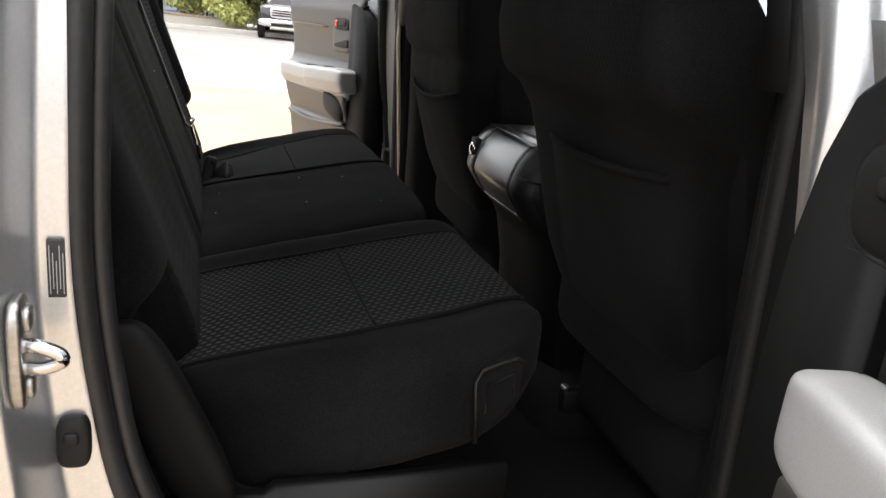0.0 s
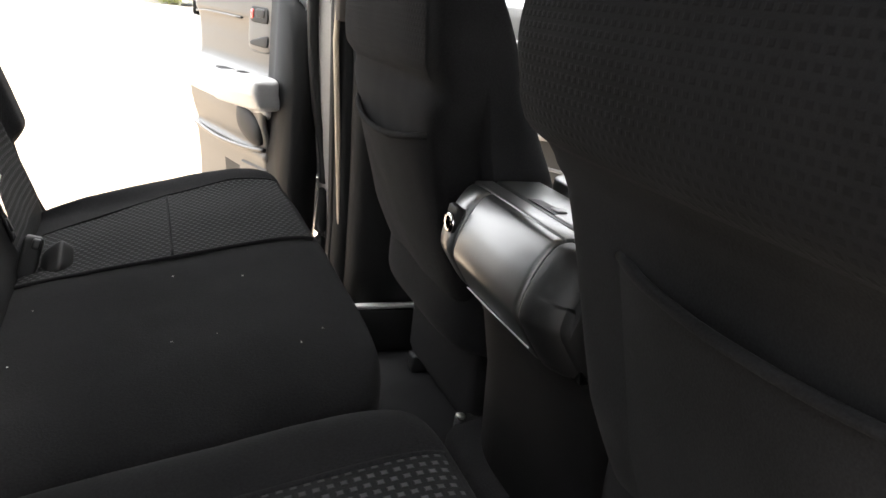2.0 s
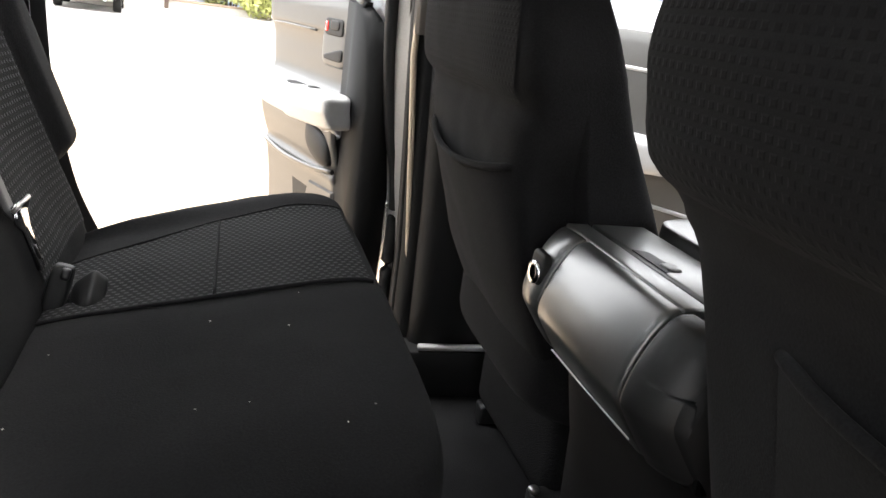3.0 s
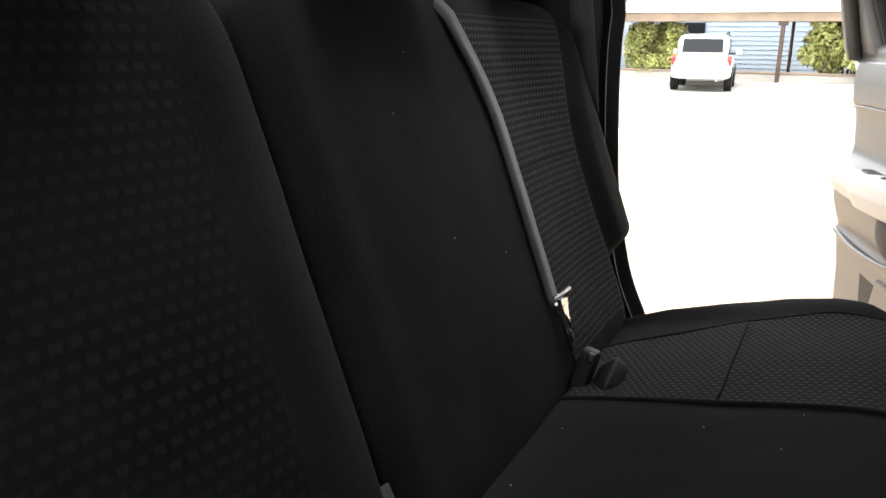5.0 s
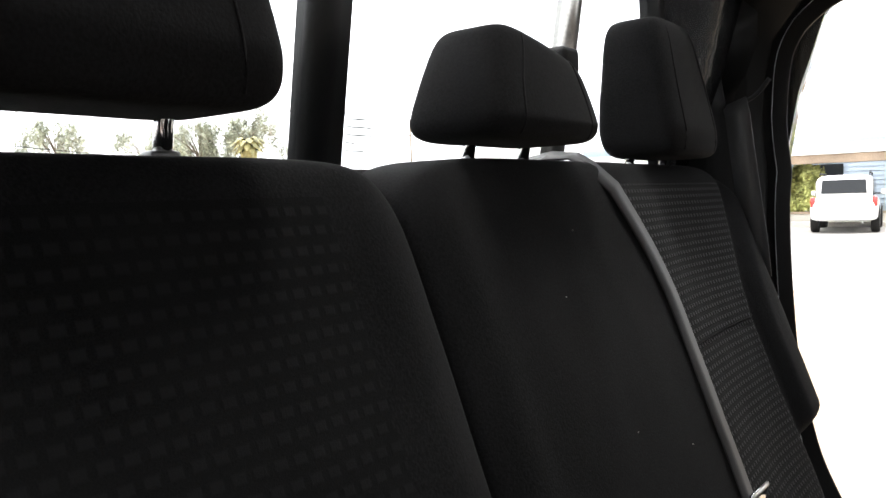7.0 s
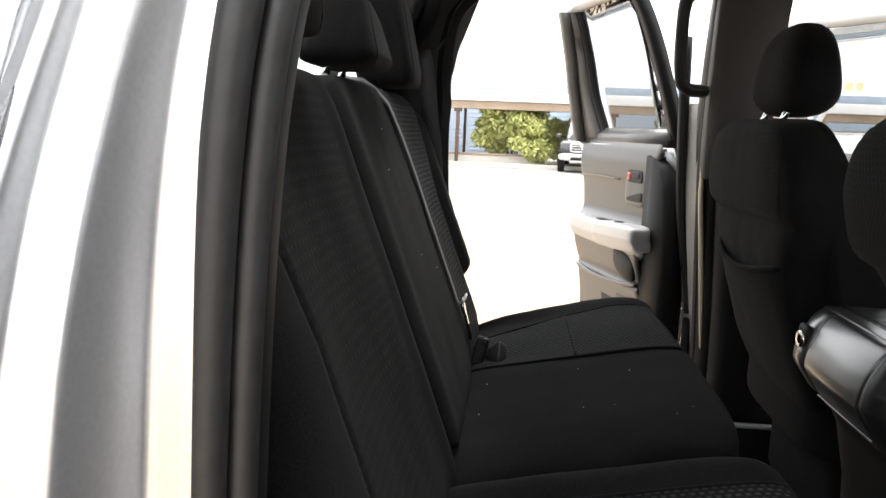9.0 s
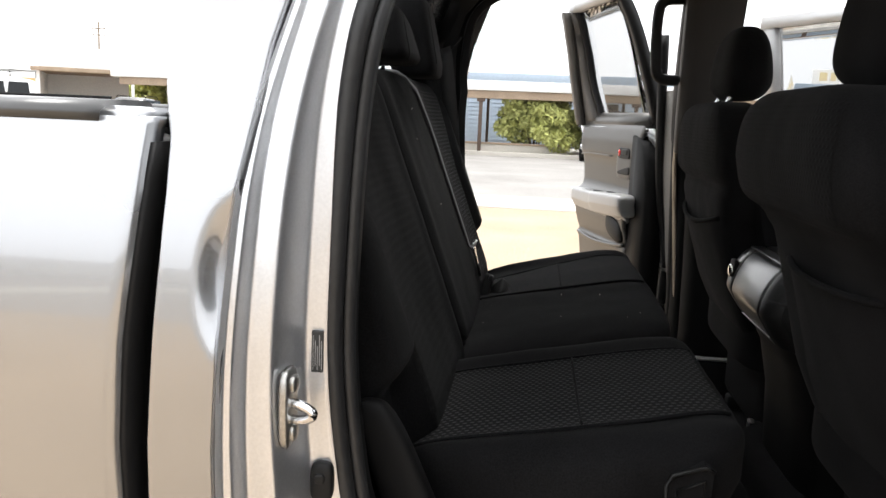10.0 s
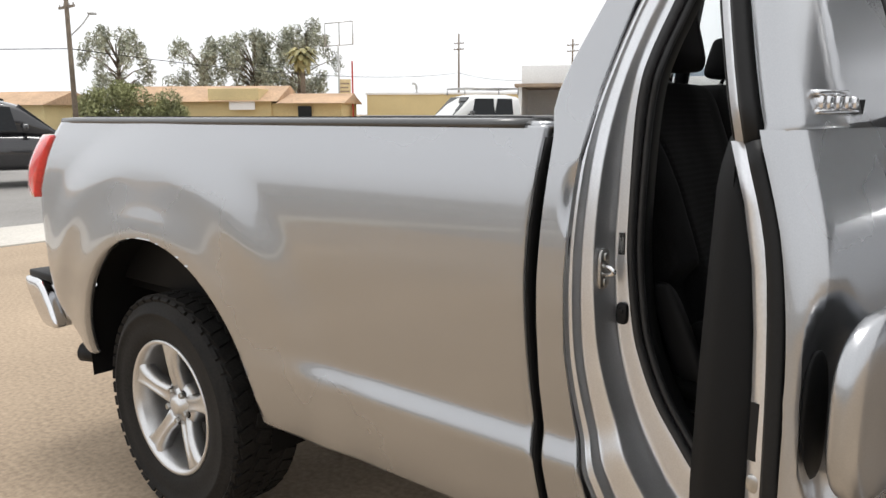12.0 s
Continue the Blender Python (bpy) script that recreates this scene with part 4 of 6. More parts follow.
        part("pocket_edge", tube(spline([P(0.05, -0.076, 0.935), P(0.3, -0.078, 0.925), P(0.66, -0.074, 0.96)], 6), 0.007, 6), SATIN, door)
        part("map_pocket", puff(-0.36, side * -0.059, 0.74, 0.26, 0.03, 0.10, 6, 8), DOORTRIM, door, "graphite map pocket")
        part("pocket_opening", puff(-0.13, side * -0.064, 0.80, 0.05, 0.014, 0.09, 4, 6), RUBBER, door, "black speaker opening")
        # inside handle in its dark recess
        cup = part("handle_recess", puff(-0.116, side * -0.071, 1.281, 0.062, 0.009, 0.046, 3, 14), RUBBER, door, "black oval handle recess")
        part("recess_rim", tube([P(0.116 + 0.062 * math.copysign(abs(math.cos(a)) ** 0.7, math.cos(a)), -0.0735, 1.281 + 0.047 * math.copysign(abs(math.sin(a)) ** 0.7, math.sin(a))) for a in np.linspace(0, 2 * math.pi, 33)], 0.0028, 6), GREYPLASTIC, cup, "dark grey rim")
        part("inner_handle", puff(-0.128, side * -0.081, 1.29, 0.036, 0.006, 0.010, 4, 8), GREYPLASTIC, cup, "dark inner handle")
        part("lock_lever", puff(-0.158, side * -0.079, 1.312, 0.011, 0.005, 0.009, 4, 4), REDLENS, cup, "red lock marker")
    else:
        moulded_trim(door, P)
    # window frame
    def post(u_of, w, n_in=0.035, z0=1.40, z1=1.83, k=12):
        return loft([[P(u_of(z), door_panel_n(z) + 0.0, z), P(u_of(z) + w(z), door_panel_n(z) + 0.0, z), P(u_of(z) + w(z), door_panel_n(z) - n_in, z), P(u_of(z), door_panel_n(z) - n_in, z)] for z in np.linspace(z0, z1, k)])
    top_z = 1.845
    part("window_frame_front", post(lambda z: 0.008 + 0.10 * max(0, z - 1.5), lambda z: 0.035, z1=top_z), RUBBER, door, "black front window frame")
    rear_w = curve_at([(1.4, 0.28), (1.44, 0.265), (1.52, 0.225), (1.6, 0.185), (1.7, 0.135), (1.83, 0.07)] if side < 0 else [(1.4, 0.20), (1.45, 0.175), (1.55, 0.125), (1.7, 0.095), (1.83, 0.06)])
    tuck = lambda z: door_panel_n(z) - 0.006 * eased((1.424 - z) / 0.012)
    part("window_frame_rear", loft([[P(door_len(z) - rear_w(z), tuck(z), z), P(door_len(z) - 0.03, tuck(z), z), P(door_len(z) - 0.010, tuck(z) - 0.005, z), P(door_len(z) - 0.0005, tuck(z) - 0.012, z), P(door_len(z) - 0.0005, tuck(z) - 0.02, z), P(door_len(z) - rear_w(z), tuck(z) - 0.017, z)] for z in [1.402, 1.41, 1.415, 1.42, 1.425] + list(np.linspace(1.435, top_z, 15))]), SILVER, door, "silver rear window frame")
    part("window_trim_rear", loft([[P(door_len(z) - rear_w(z) + 0.012, door_panel_n(z) - 0.018, z), P(door_len(z) - 0.065, door_panel_n(z) - 0.018, z), P(door_len(z) - 0.065, door_panel_n(z) - 0.05, z), P(door_len(z) - rear_w(z) + 0.02, door_panel_n(z) - 0.05, z)] for z in np.linspace(1.41, 1.82, 10)]), POSTGREY, door, "warm grey inner window post trim")
    part("window_seal", post(lambda z: door_len(z) - rear_w(z) - 0.02, lambda z: 0.019, 0.035), RUBBER, door, "black glass channel")
    part("window_frame_top", loft([[P(u, door_panel_n(1.83) + 0.006, 1.82), P(u, door_panel_n(1.83) + 0.006, 1.852), P(u, door_panel_n(1.83) - 0.04, 1.858), P(u, door_panel_n(1.83) - 0.04, 1.82)] for u in np.linspace(0.04, 0.52, 8)]), SATIN, door, "silver upper window frame")
    lip = 0.021 if side < 0 else 0.027
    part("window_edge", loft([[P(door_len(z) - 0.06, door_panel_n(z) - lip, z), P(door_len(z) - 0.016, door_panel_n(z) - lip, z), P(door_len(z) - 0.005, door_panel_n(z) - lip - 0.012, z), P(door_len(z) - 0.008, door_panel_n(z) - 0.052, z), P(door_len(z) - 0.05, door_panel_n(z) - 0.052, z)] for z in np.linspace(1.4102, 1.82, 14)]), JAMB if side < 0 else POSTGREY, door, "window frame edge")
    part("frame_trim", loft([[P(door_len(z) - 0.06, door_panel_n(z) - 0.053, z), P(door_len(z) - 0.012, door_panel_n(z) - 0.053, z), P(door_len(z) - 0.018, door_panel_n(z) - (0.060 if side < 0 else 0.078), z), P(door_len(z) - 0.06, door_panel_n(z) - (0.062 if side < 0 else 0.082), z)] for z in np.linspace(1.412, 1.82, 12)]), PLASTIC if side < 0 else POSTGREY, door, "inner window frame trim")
    part("frame_seal", tube([P(door_len(z) - 0.009, door_panel_n(z) - 0.035, z) for z in np.linspace(1.41, 1.82, 14)], 0.009, 7), RUBBER, door, "black rubber frame seal")
    pane = part("pane", sheet(6, 8, lambda a, b: (lambda z: P(0.045 + (door_len(z) - rear_w(z) - 0.055) * a, door_panel_n(z) - 0.018, z))(1.41 + 0.415 * b), 0.004), TINT, door, "lightly tinted window glass")
    pane.visible_shadow = False
    part("belt_seal", loft([[P(u, door_panel_n(1.42) + 0.004, 1.412), P(u, door_panel_n(1.42) + 0.004, 1.43), P(u, door_panel_n(1.42) - 0.05, 1.432), P(u, door_panel_n(1.42) - 0.05, 1.41)] for u in (0.03 if side > 0 else 0.10, 0.3, 0.53)]), RUBBER, door, "black belt moulding")
    # edge seal and latch
    part("door_seal", tube(spline([P(door_len(z) - 0.009, door_panel_n(z) - 0.034, z) for z in (0.56, 0.7, 0.9, 1.1, 1.3, 1.41)], 5), 0.0095, 7), RUBBER, door, "black rubber door seal")
    # hinge check strap and boot at the pillar
    part("check_strap", tube([P(-0.04, 0.012, 0.962), P(0.0, -0.012, 0.967), P(0.05, -0.035, 0.972)], 0.005, 6), STEEL, door, "grey steel check strap")
    part("hinge_cover", puff(-0.005, side * -0.04, 0.955, 0.010, 0.03, 0.075, 3, 8), GLOSSBLACK, door, "dark rubber hinge boot")
    # outside handle, a black patch painting the scoop's shade, badge above it
    scoop = part("scoop_shade", puff(-0.70, side * (door_panel_n(1.2) - 0.022), 1.175, 0.022, 0.006, 0.066, 2.6, 12), RUBBER, door, "black patch for the shade in the handle scoop")
    part("outer_handle", puff(-0.672, side * (door_panel_n(1.2) + 0.022), 1.205, 0.088, 0.016, 0.078, 3, 16, lambda q: Vector((q.x, q.y - side * 0.02 * max(0, q.x / 0.085) ** 2, q.z * (1 - 0.25 * max(0, q.x / 0.085))))), SILVER, scoop, "silver pull handle")
    part("lock_cylinder", moved(lathe([(0.001, 0.0), (0.012, 0.0), (0.014, 0.01), (0.014, 0.03)], 16), Matrix.Translation(P(0.66, 0.034, 1.108))), CHROME, scoop)
    if side < 0:
        nb = door_panel_n(1.445)
        badge = part("badge", block(-0.675, -0.595, -(nb + 0.006), -(nb - 0.004), 1.432, 1.4365, 0.0015), CHROME, door, "small chrome model badge")
        part("badge_bar", block(-0.675, -0.615, -(nb + 0.005), -(nb - 0.006), 1.4475, 1.4525, 0.0015), CHROME, badge)
        for u, w in ((0.668, 0.007), (0.653, 0.011), (0.636, 0.010), (0.618, 0.011), (0.603, 0.009)):
            part("badge_bar", block(-u - w / 2, -u + w / 2, -(nb + 0.007), -(nb - 0.006), 1.4365, 1.4475, 0.002), CHROME, badge)
        e = lambda z: door_len(z) - 0.0115
        sticker = part("door_label", loft([[P(e(z) + 0.001, n, z), P(e(z), n, z), P(e(z) - 0.001, n + 0.010, z), P(e(z) + 0.001, n + 0.010, z)] for z in (1.145, 1.195) for n in [door_panel_n(z) - 0.058]]), GREYPLASTIC, door, "dark printed label on the door edge", smooth=False)
        part("edge_plug", moved(puff(0, 0, 0, 0.003, 0.006, 0.008, 3, 6), Matrix.Translation(P(e(1.125), door_panel_n(1.125) - 0.052, 1.125))), STEEL, door, "small round steel plug")
    return door


rear_door(-1, 79.8, "silver rear door standing wide open")
rear_door(1, -74, "silver rear door standing wide open")


def front_door(side, turn):
    door = new("front_door")
    door.parent = truck
    door.matrix_local = pose(1.78, side * 0.95, 0, 0, 0, turn)
    door["label"] = "silver front door with frameless trim inside"
    P = lambda u, n, z: Vector((-u, side * n, z))
    L = 1.02
    part("outer_skin", loft([[P(0, door_panel_n(z), z), P(L, door_panel_n(z), z), P(L, door_panel_n(z) - 0.05, z), P(0, door_panel_n(z) - 0.05, z)] for z in np.linspace(0.52, 1.42, 16)]), SILVER, door)
    part("trim_panel", puff(-L / 2, side * -0.10, 1.0, L / 2 - 0.02, 0.05, 0.41, 8, 10), DOORTRIM, door, "graphite moulded door trim")
    part("armrest", puff(-0.62, side * -0.165, 1.09, 0.36, 0.055, 0.05, 5, 10), SATIN, door, "silver armrest shelf")
    part("trim_crease", tube([P(0.1, -0.152, 1.30), P(0.95, -0.152, 1.32)], 0.006, 6), SATIN, door)
    part("pocket_edge", tube([P(0.1, -0.152, 0.95), P(0.95, -0.152, 0.96)], 0.006, 6), SATIN, door)
    def bar(pts, w):
        return tube(pts, w, 4, flat=(w, 0.022), up=(0, 1, 0))
    zt = 1.84
    part("window_frame_rear", bar([P(L - 0.035, door_panel_n(1.42) - 0.02, 1.41), P(L - 0.06, door_panel_n(1.6) - 0.02, 1.6), P(L - 0.10, door_panel_n(1.83) - 0.02, zt)], 0.035), SATIN, door, "silver window frame")
    part("window_frame_top", bar([P(L - 0.07, door_panel_n(1.83) - 0.02, zt), P(0.5, door_panel_n(1.83) - 0.02, zt), P(0.36, door_panel_n(1.75) - 0.02, 1.76), P(0.02, door_panel_n(1.42) - 0.02, 1.42)], 0.022), SATIN, door, "silver window frame")
    pane = part("pane", sheet(8, 6, lambda a, b: (lambda z: P((L - 0.07) * (1 - a) + a * max(0.04, 0.4 * (z - 1.42) / 0.42), door_panel_n(z) - 0.02, z))(1.42 + 0.4 * b), 0.004), TINT, door, "lightly tinted window glass")
    pane.visible_shadow = False
    return door


front_door(1, -59)
front_door(-1, 0)
part("grab_handle", tube(spline([(0.655, 0.765, 1.555), (0.60, 0.735, 1.56), (0.585, 0.73, 1.60), (0.58, 0.725, 1.73), (0.595, 0.725, 1.775), (0.65, 0.74, 1.785)], 6), 0.016, 8), GREYPLASTIC, truck, "dark grey pillar grab handle")

# Small fittings on the right rear door jamb.
striker = part("striker_plate", puff(0.0145, -0.912, 1.12, 0.006, 0.019, 0.042, 4, 8), STEEL, truck, "steel striker plate with loop")
part("striker_loop", tube(spline([(0.012, -0.914, 1.127), (0.030, -0.920, 1.126), (0.042, -0.922, 1.121), (0.042, -0.922, 1.115), (0.030, -0.920, 1.110), (0.012, -0.914, 1.109)], 6), 0.0055, 8), CHROME, striker)
for z in (1.094, 1.146):
    part("bolt", puff(0.021, -0.913, z, 0.004, 0.009, 0.009, 3, 4), STEEL, striker)
stop = part("door_stop", puff(0.041, -0.873, 1.022, 0.013, 0.008, 0.023, 3.5, 8), RUBBER, truck, "black rubber door stop")
part("stop_dimple", puff(0.040, -0.881, 1.028, 0.006, 0.003, 0.006, 3, 5), GREYPLASTIC, stop)
label = part("jamb_label", block(0.0275, 0.0395, -0.8745, -0.8700, 1.146, 1.191), INK, truck, "small printed label on the jamb", smooth=False)
for k in range(5):
    part("print_bar", block(0.0290 + 0.0023 * k, 0.0296 + 0.0023 * k, -0.8750, -0.8743, 1.149 + 0.004 * (k % 2), 1.187 - 0.006 * (k % 3)), SATIN, label, smooth=False)


# ---- rear bench seat ----
bench = thing("rear_bench_seat", "black cloth rear bench seat with patterned inserts", "car seat", (0, 0, 0))


def dome(a, b, power):
    return max(0.0, 1 - abs(a) ** power - abs(b) ** power) ** (1 / power)


def groove(v, at, width=0.007, depth=0.007):
    return depth * math.exp(-((v - at) / width) ** 2)


CUSH = dict(cx=0.315, hx=0.235, cz=0.93, hz=0.078, p=6)
plan_cut = curve_at([(0.06, 0.20), (0.12, 0.17), (0.2, 0.09), (0.3, 0.03), (0.38, 0.0), (0.46, 0.01), (0.52, 0.06), (0.56, 0.10)])


def cushion_top(x, y, cy, hy, bumps=()):
    z = CUSH["cz"] + CUSH["hz"] * dome((x - CUSH["cx"]) / CUSH["hx"], (y - cy) / hy, CUSH["p"]) + 0.2 * (x - CUSH["cx"])
    return z + sum(rise * math.exp(-((y - b) / 0.05) ** 2) for b, rise in bumps)


def cushion(cy, hy, seams, bumps, outer, cut):
    def shape(q):
        z = q.z + 0.2 * q.x
        if q.z > 0.03:
            for b, rise in bumps:
                z += rise * math.exp(-((cy + q.y - b) / 0.05) ** 2)
            for s in seams:
                z -= groove(cy + q.y, s)
        t = min(1, max(0, (outer * q.y / hy - 0.35) / 0.65))
        y = q.y - outer * cut * plan_cut(CUSH["cx"] + q.x) * t * t
        x = q.x - 0.03 * max(0, -q.z) / 0.078 * (q.x > 0)
        wrinkle = 0.0025 * noise.noise(Vector((q.x * 9, q.y * 9, 3 * cy))) + 0.001 * noise.noise(Vector((q.x * 30, q.y * 22, cy)))
        return Vector((x, y, z + wrinkle))
    return puff(CUSH["cx"], cy, CUSH["cz"], CUSH["hx"], hy, CUSH["hz"], CUSH["p"], 50, shape)


def cushion_insert(cy, hy, bumps, inner, rim, x0=0.09, x1=0.53):
    def where(a, b):
        x = x0 + (x1 - x0) * a
        y = inner + (rim(x) - inner) * b
        return Vector((x, y, cushion_top(x, y, cy, hy, bumps) + 0.003 + 0.0025 * noise.noise(Vector(((x - CUSH["cx"]) * 9, (y - cy) * 9, 3 * cy)))))
    return sheet(48, 30, where)


def insert_border(cy, hy, bumps, y_of, x0=0.09, x1=0.532, r=0.0032):
    return tube([(x, y_of(x), cushion_top(x, y_of(x), cy, hy, bumps) + 0.0025) for x in np.linspace(x0, x1, 36)], r, 6)


R_C, R_H, L_C, L_H = -0.48, 0.257, 0.26, 0.482
R_BUMPS, L_BUMPS = ((-0.69, 0.012), (-0.27, 0.012)), ((0.66, 0.018), (0.2, 0.004))
r_rim = curve_at([(0.1, -0.635), (0.3, -0.655), (0.42, -0.65), (0.53, -0.62)])
l_rim = curve_at([(0.1, 0.43), (0.2, 0.49), (0.33, 0.57), (0.45, 0.605), (0.53, 0.59)])
seat_r = part("cushion_small", cushion(R_C, R_H, (), R_BUMPS, -1, 0.35), CLOTH, bench, "black cloth seat cushion")
uv_plane(part("insert", cushion_insert(R_C, R_H, R_BUMPS, -0.335, r_rim), INSERT, seat_r, "dotted black cloth insert"), (0, 1))
for edge_y in (lambda x: -0.335, r_rim):
    part("piping", insert_border(R_C, R_H, R_BUMPS, edge_y), CLOTH, seat_r)
seat_l = part("cushion_large", cushion(L_C, L_H, (), L_BUMPS, 1, 1.0), CLOTH, bench, "black cloth seat cushion")
uv_plane(part("insert", cushion_insert(L_C, L_H, L_BUMPS, 0.238, l_rim), INSERT, seat_l, "dotted black cloth insert"), (0, 1))
for edge_y in (lambda x: 0.238, l_rim):
    part("piping", insert_border(L_C, L_H, L_BUMPS, edge_y), CLOTH, seat_l)
part("cross_seam", tube([(0.335, y, cushion_top(0.335, y, L_C, L_H, L_BUMPS) + 0.004) for y in np.linspace(0.245, 0.565, 14)], 0.002, 5), CLOTH, seat_l)
part("cross_seam", tube([(0.335, y, cushion_top(0.335, y, R_C, R_H, R_BUMPS) + 0.004) for y in np.linspace(-0.65, -0.34, 14)], 0.002, 5), CLOTH, seat_r)

BACK = dict(cx=-0.012, hx=0.055, cz=1.235, hz=0.28, p=9, lean=-0.37)
# Seam between the insert and the side bolster, as half width at height.
bolster_seam = curve_at([(0.95, 0.595), (1.05, 0.594), (1.18, 0.580), (1.27, 0.580), (1.34, 0.597), (1.41, 0.632), (1.47, 0.667), (1.53, 0.70)])


def padding(y, z):
    """Swelling of the outer bolsters, their seams, and the soft hollow of each seat."""
    d = abs(y) - bolster_seam(z)
    side = 0.016 * eased(d / 0.05) * eased((z - 1.02) / 0.1) - 0.045 * eased((d + 0.01) / 0.05) * eased((1.12 - z) / 0.07)
    seam = 0.0045 * math.exp(-(d / 0.007) ** 2)
    hollow = 0.008 * math.exp(-((abs(y) - 0.43) / 0.13) ** 2) * eased((z - 1.0) / 0.1)
    edge = 0.006 * math.exp(-((y + 0.215) / 0.03) ** 2) + 0.004 * math.exp(-((y + 0.115) / 0.03) ** 2)
    fold = 0.003 * noise.noise(Vector((y * 5, z * 4, 7))) + 0.0012 * noise.noise(Vector((y * 16, z * 12, 2)))
    return side - seam - hollow + edge + fold


def back_face(y, z, cy, hy):
    return BACK["cx"] + BACK["hx"] * dome((y - cy) / hy, (z - BACK["cz"]) / BACK["hz"], BACK["p"]) + BACK["lean"] * (z - BACK["cz"]) + padding(y, z)


def backrest(cy, hy):
    def shape(q):
        x = q.x + BACK["lean"] * q.z
        if q.x > 0:
            x += padding(cy + q.y, BACK["cz"] + q.z) * min(1, q.x / 0.03)
        return Vector((x, q.y, q.z))
    return puff(BACK["cx"], cy, BACK["cz"], BACK["hx"], hy, BACK["hz"], BACK["p"], 76, shape)


def back_insert(cy, hy, y0, y1, z0=1.0, z1=1.485):
    """Patterned cloth from y0 to y1, each a function of height."""
    return sheet(30, 56, lambda a, b: (lambda z: (lambda y: Vector((back_face(y, z, cy, hy) + 0.0018, y, z)))(y0(z) + (y1(z) - y0(z)) * a))(z0 + (z1 - z0) * b))


BR_C, BR_H, BL_C, BL_H = -0.4465, 0.2805, 0.278, 0.443
back_r = part("backrest_small", backrest(BR_C, BR_H), CLOTH, bench, "black cloth backrest")
back_r.location.z = -0.006
uv_plane(part("insert", back_insert(BR_C, BR_H, lambda z: 0.003 - bolster_seam(z), lambda z: -0.263), SHADED_INSERT, back_r, "dotted black cloth insert"), (1, 2))
back_l = part("backrest_large", backrest(BL_C, BL_H), CLOTH, bench, "black cloth backrest")
uv_plane(part("insert", back_insert(BL_C, BL_H, lambda z: 0.262 + 0.045 * eased((1.5 - z) / 0.15), lambda z: bolster_seam(z) - 0.003), INSERT, back_l, "dotted black cloth insert"), (1, 2))
part("cross_seam", tube([(back_face(y, 1.272, BL_C, BL_H) + 0.0012, y, 1.272 + 0.012 * (y - 0.3)) for y in np.linspace(0.30, 0.578, 12)], 0.0016, 5), CLOTH, back_l)


def headrest(cx, cy, cz, hx, hy, hz, post_y, post_x, post_z, lean, parent, power=7, skew=0.0, crown=0.0):
    """A padded head rest, narrower at its top, on two chrome posts. crown: how far its top slopes down to one side."""
    def shape(q):
        up = max(0, (q.z / hz + 0.6) / 1.6)
        taper = 1 - 0.24 * up ** 1.4
        return Vector((q.x * (1 - 0.32 * up) + lean * q.z + 0.006 * math.cos(q.y / hy * 1.5), q.y * taper + skew * q.z, q.z - crown * up * q.y / hy))
    head = part("headrest", puff(cx, cy, cz, hx, hy, hz, power, 30, shape), CLOTH, parent, "black cloth headrest on chrome posts")
    for s in (-1, 1):
        seam = [(s * hy * 0.62 * (1 - 0.1 * k), z) for k, z in enumerate(np.linspace(-hz * 0.9, hz * 0.85, 14) * 1.0) for k in [max(0, z / hz)]]
        part("head_seam", tube([Vector((cx, cy, cz)) + shape(Vector((hx * dome(y / hy, z / hz, power), y, z))) for y, z in seam], 0.0014, 5), CLOTH, head)
        part("post", tube([(cx, cy + s * post_y, cz - hz * 0.6), (post_x + 0.3 * (cx - post_x), cy + s * post_y, post_z + 0.02), (post_x, cy + s * post_y, post_z - 0.012)], 0.0068, 12), CHROME, head, "chrome headrest post")
        part("post_guide", puff(post_x, cy + s * post_y, post_z, 0.010, 0.012, 0.004, 4, 5), GLOSSBLACK if s > 0 else ALLOY, head, "post guide")
    return head


headrest(-0.095, -0.427, 1.634, 0.06, 0.128, 0.1, 0.073, -0.112, 1.510, -0.1, bench)
headrest(-0.09, 0.064, 1.584, 0.062, 0.115, 0.055, 0.056, -0.112, 1.512, -0.1, bench, 6.5, 0.26, 0.016)
headrest(-0.095, 0.495, 1.626, 0.062, 0.106, 0.104, 0.066, -0.112, 1.512, -0.1, bench)

# Centre belt down the backrest, with its tongue and buckle.
belt_y = lambda z: 0.288 - 0.066 * eased((z - 1.28) / 0.22) * (z - 1.28) / 0.22
belt_line = [(-0.165, 0.205, 1.512), (-0.125, 0.208, 1.5235), (-0.09, 0.212, 1.5215), (-0.07, 0.217, 1.508)] + [(back_face(belt_y(z), z, BL_C, BL_H) + 0.006, belt_y(z), z) for z in np.linspace(1.48, 1.10, 18)] + [(0.108, 0.287, 1.089)]
belt = part("seat_belt", tube(belt_line, 0.02, flat=(0.0175, 0.0012), up=(1, 0, 0.4)), BELT, bench, "grey webbing belt with a chrome tongue")
tongue = part("belt_tongue", loft([[(x, y - w, z), (x + 0.004, y - w, z + 0.001), (x + 0.004, y + w, z + 0.001), (x, y + w, z)] for x, y, w, z in ((0.106, 0.286, 0.023, 1.108), (0.109, 0.288, 0.024, 1.086), (0.113, 0.292, 0.012, 1.074), (0.126, 0.302, 0.0105, 1.021))]), CHROME, belt, "chrome belt tongue")
part("tongue_slot", loft([[(x, y - w, z), (x + 0.003, y - w, z), (x + 0.003, y + w, z), (x, y + w, z)] for x, y, w, z in ((0.1205, 0.2955, 0.004, 1.053), (0.1265, 0.2995, 0.004, 1.035))]), RUBBER, tongue)
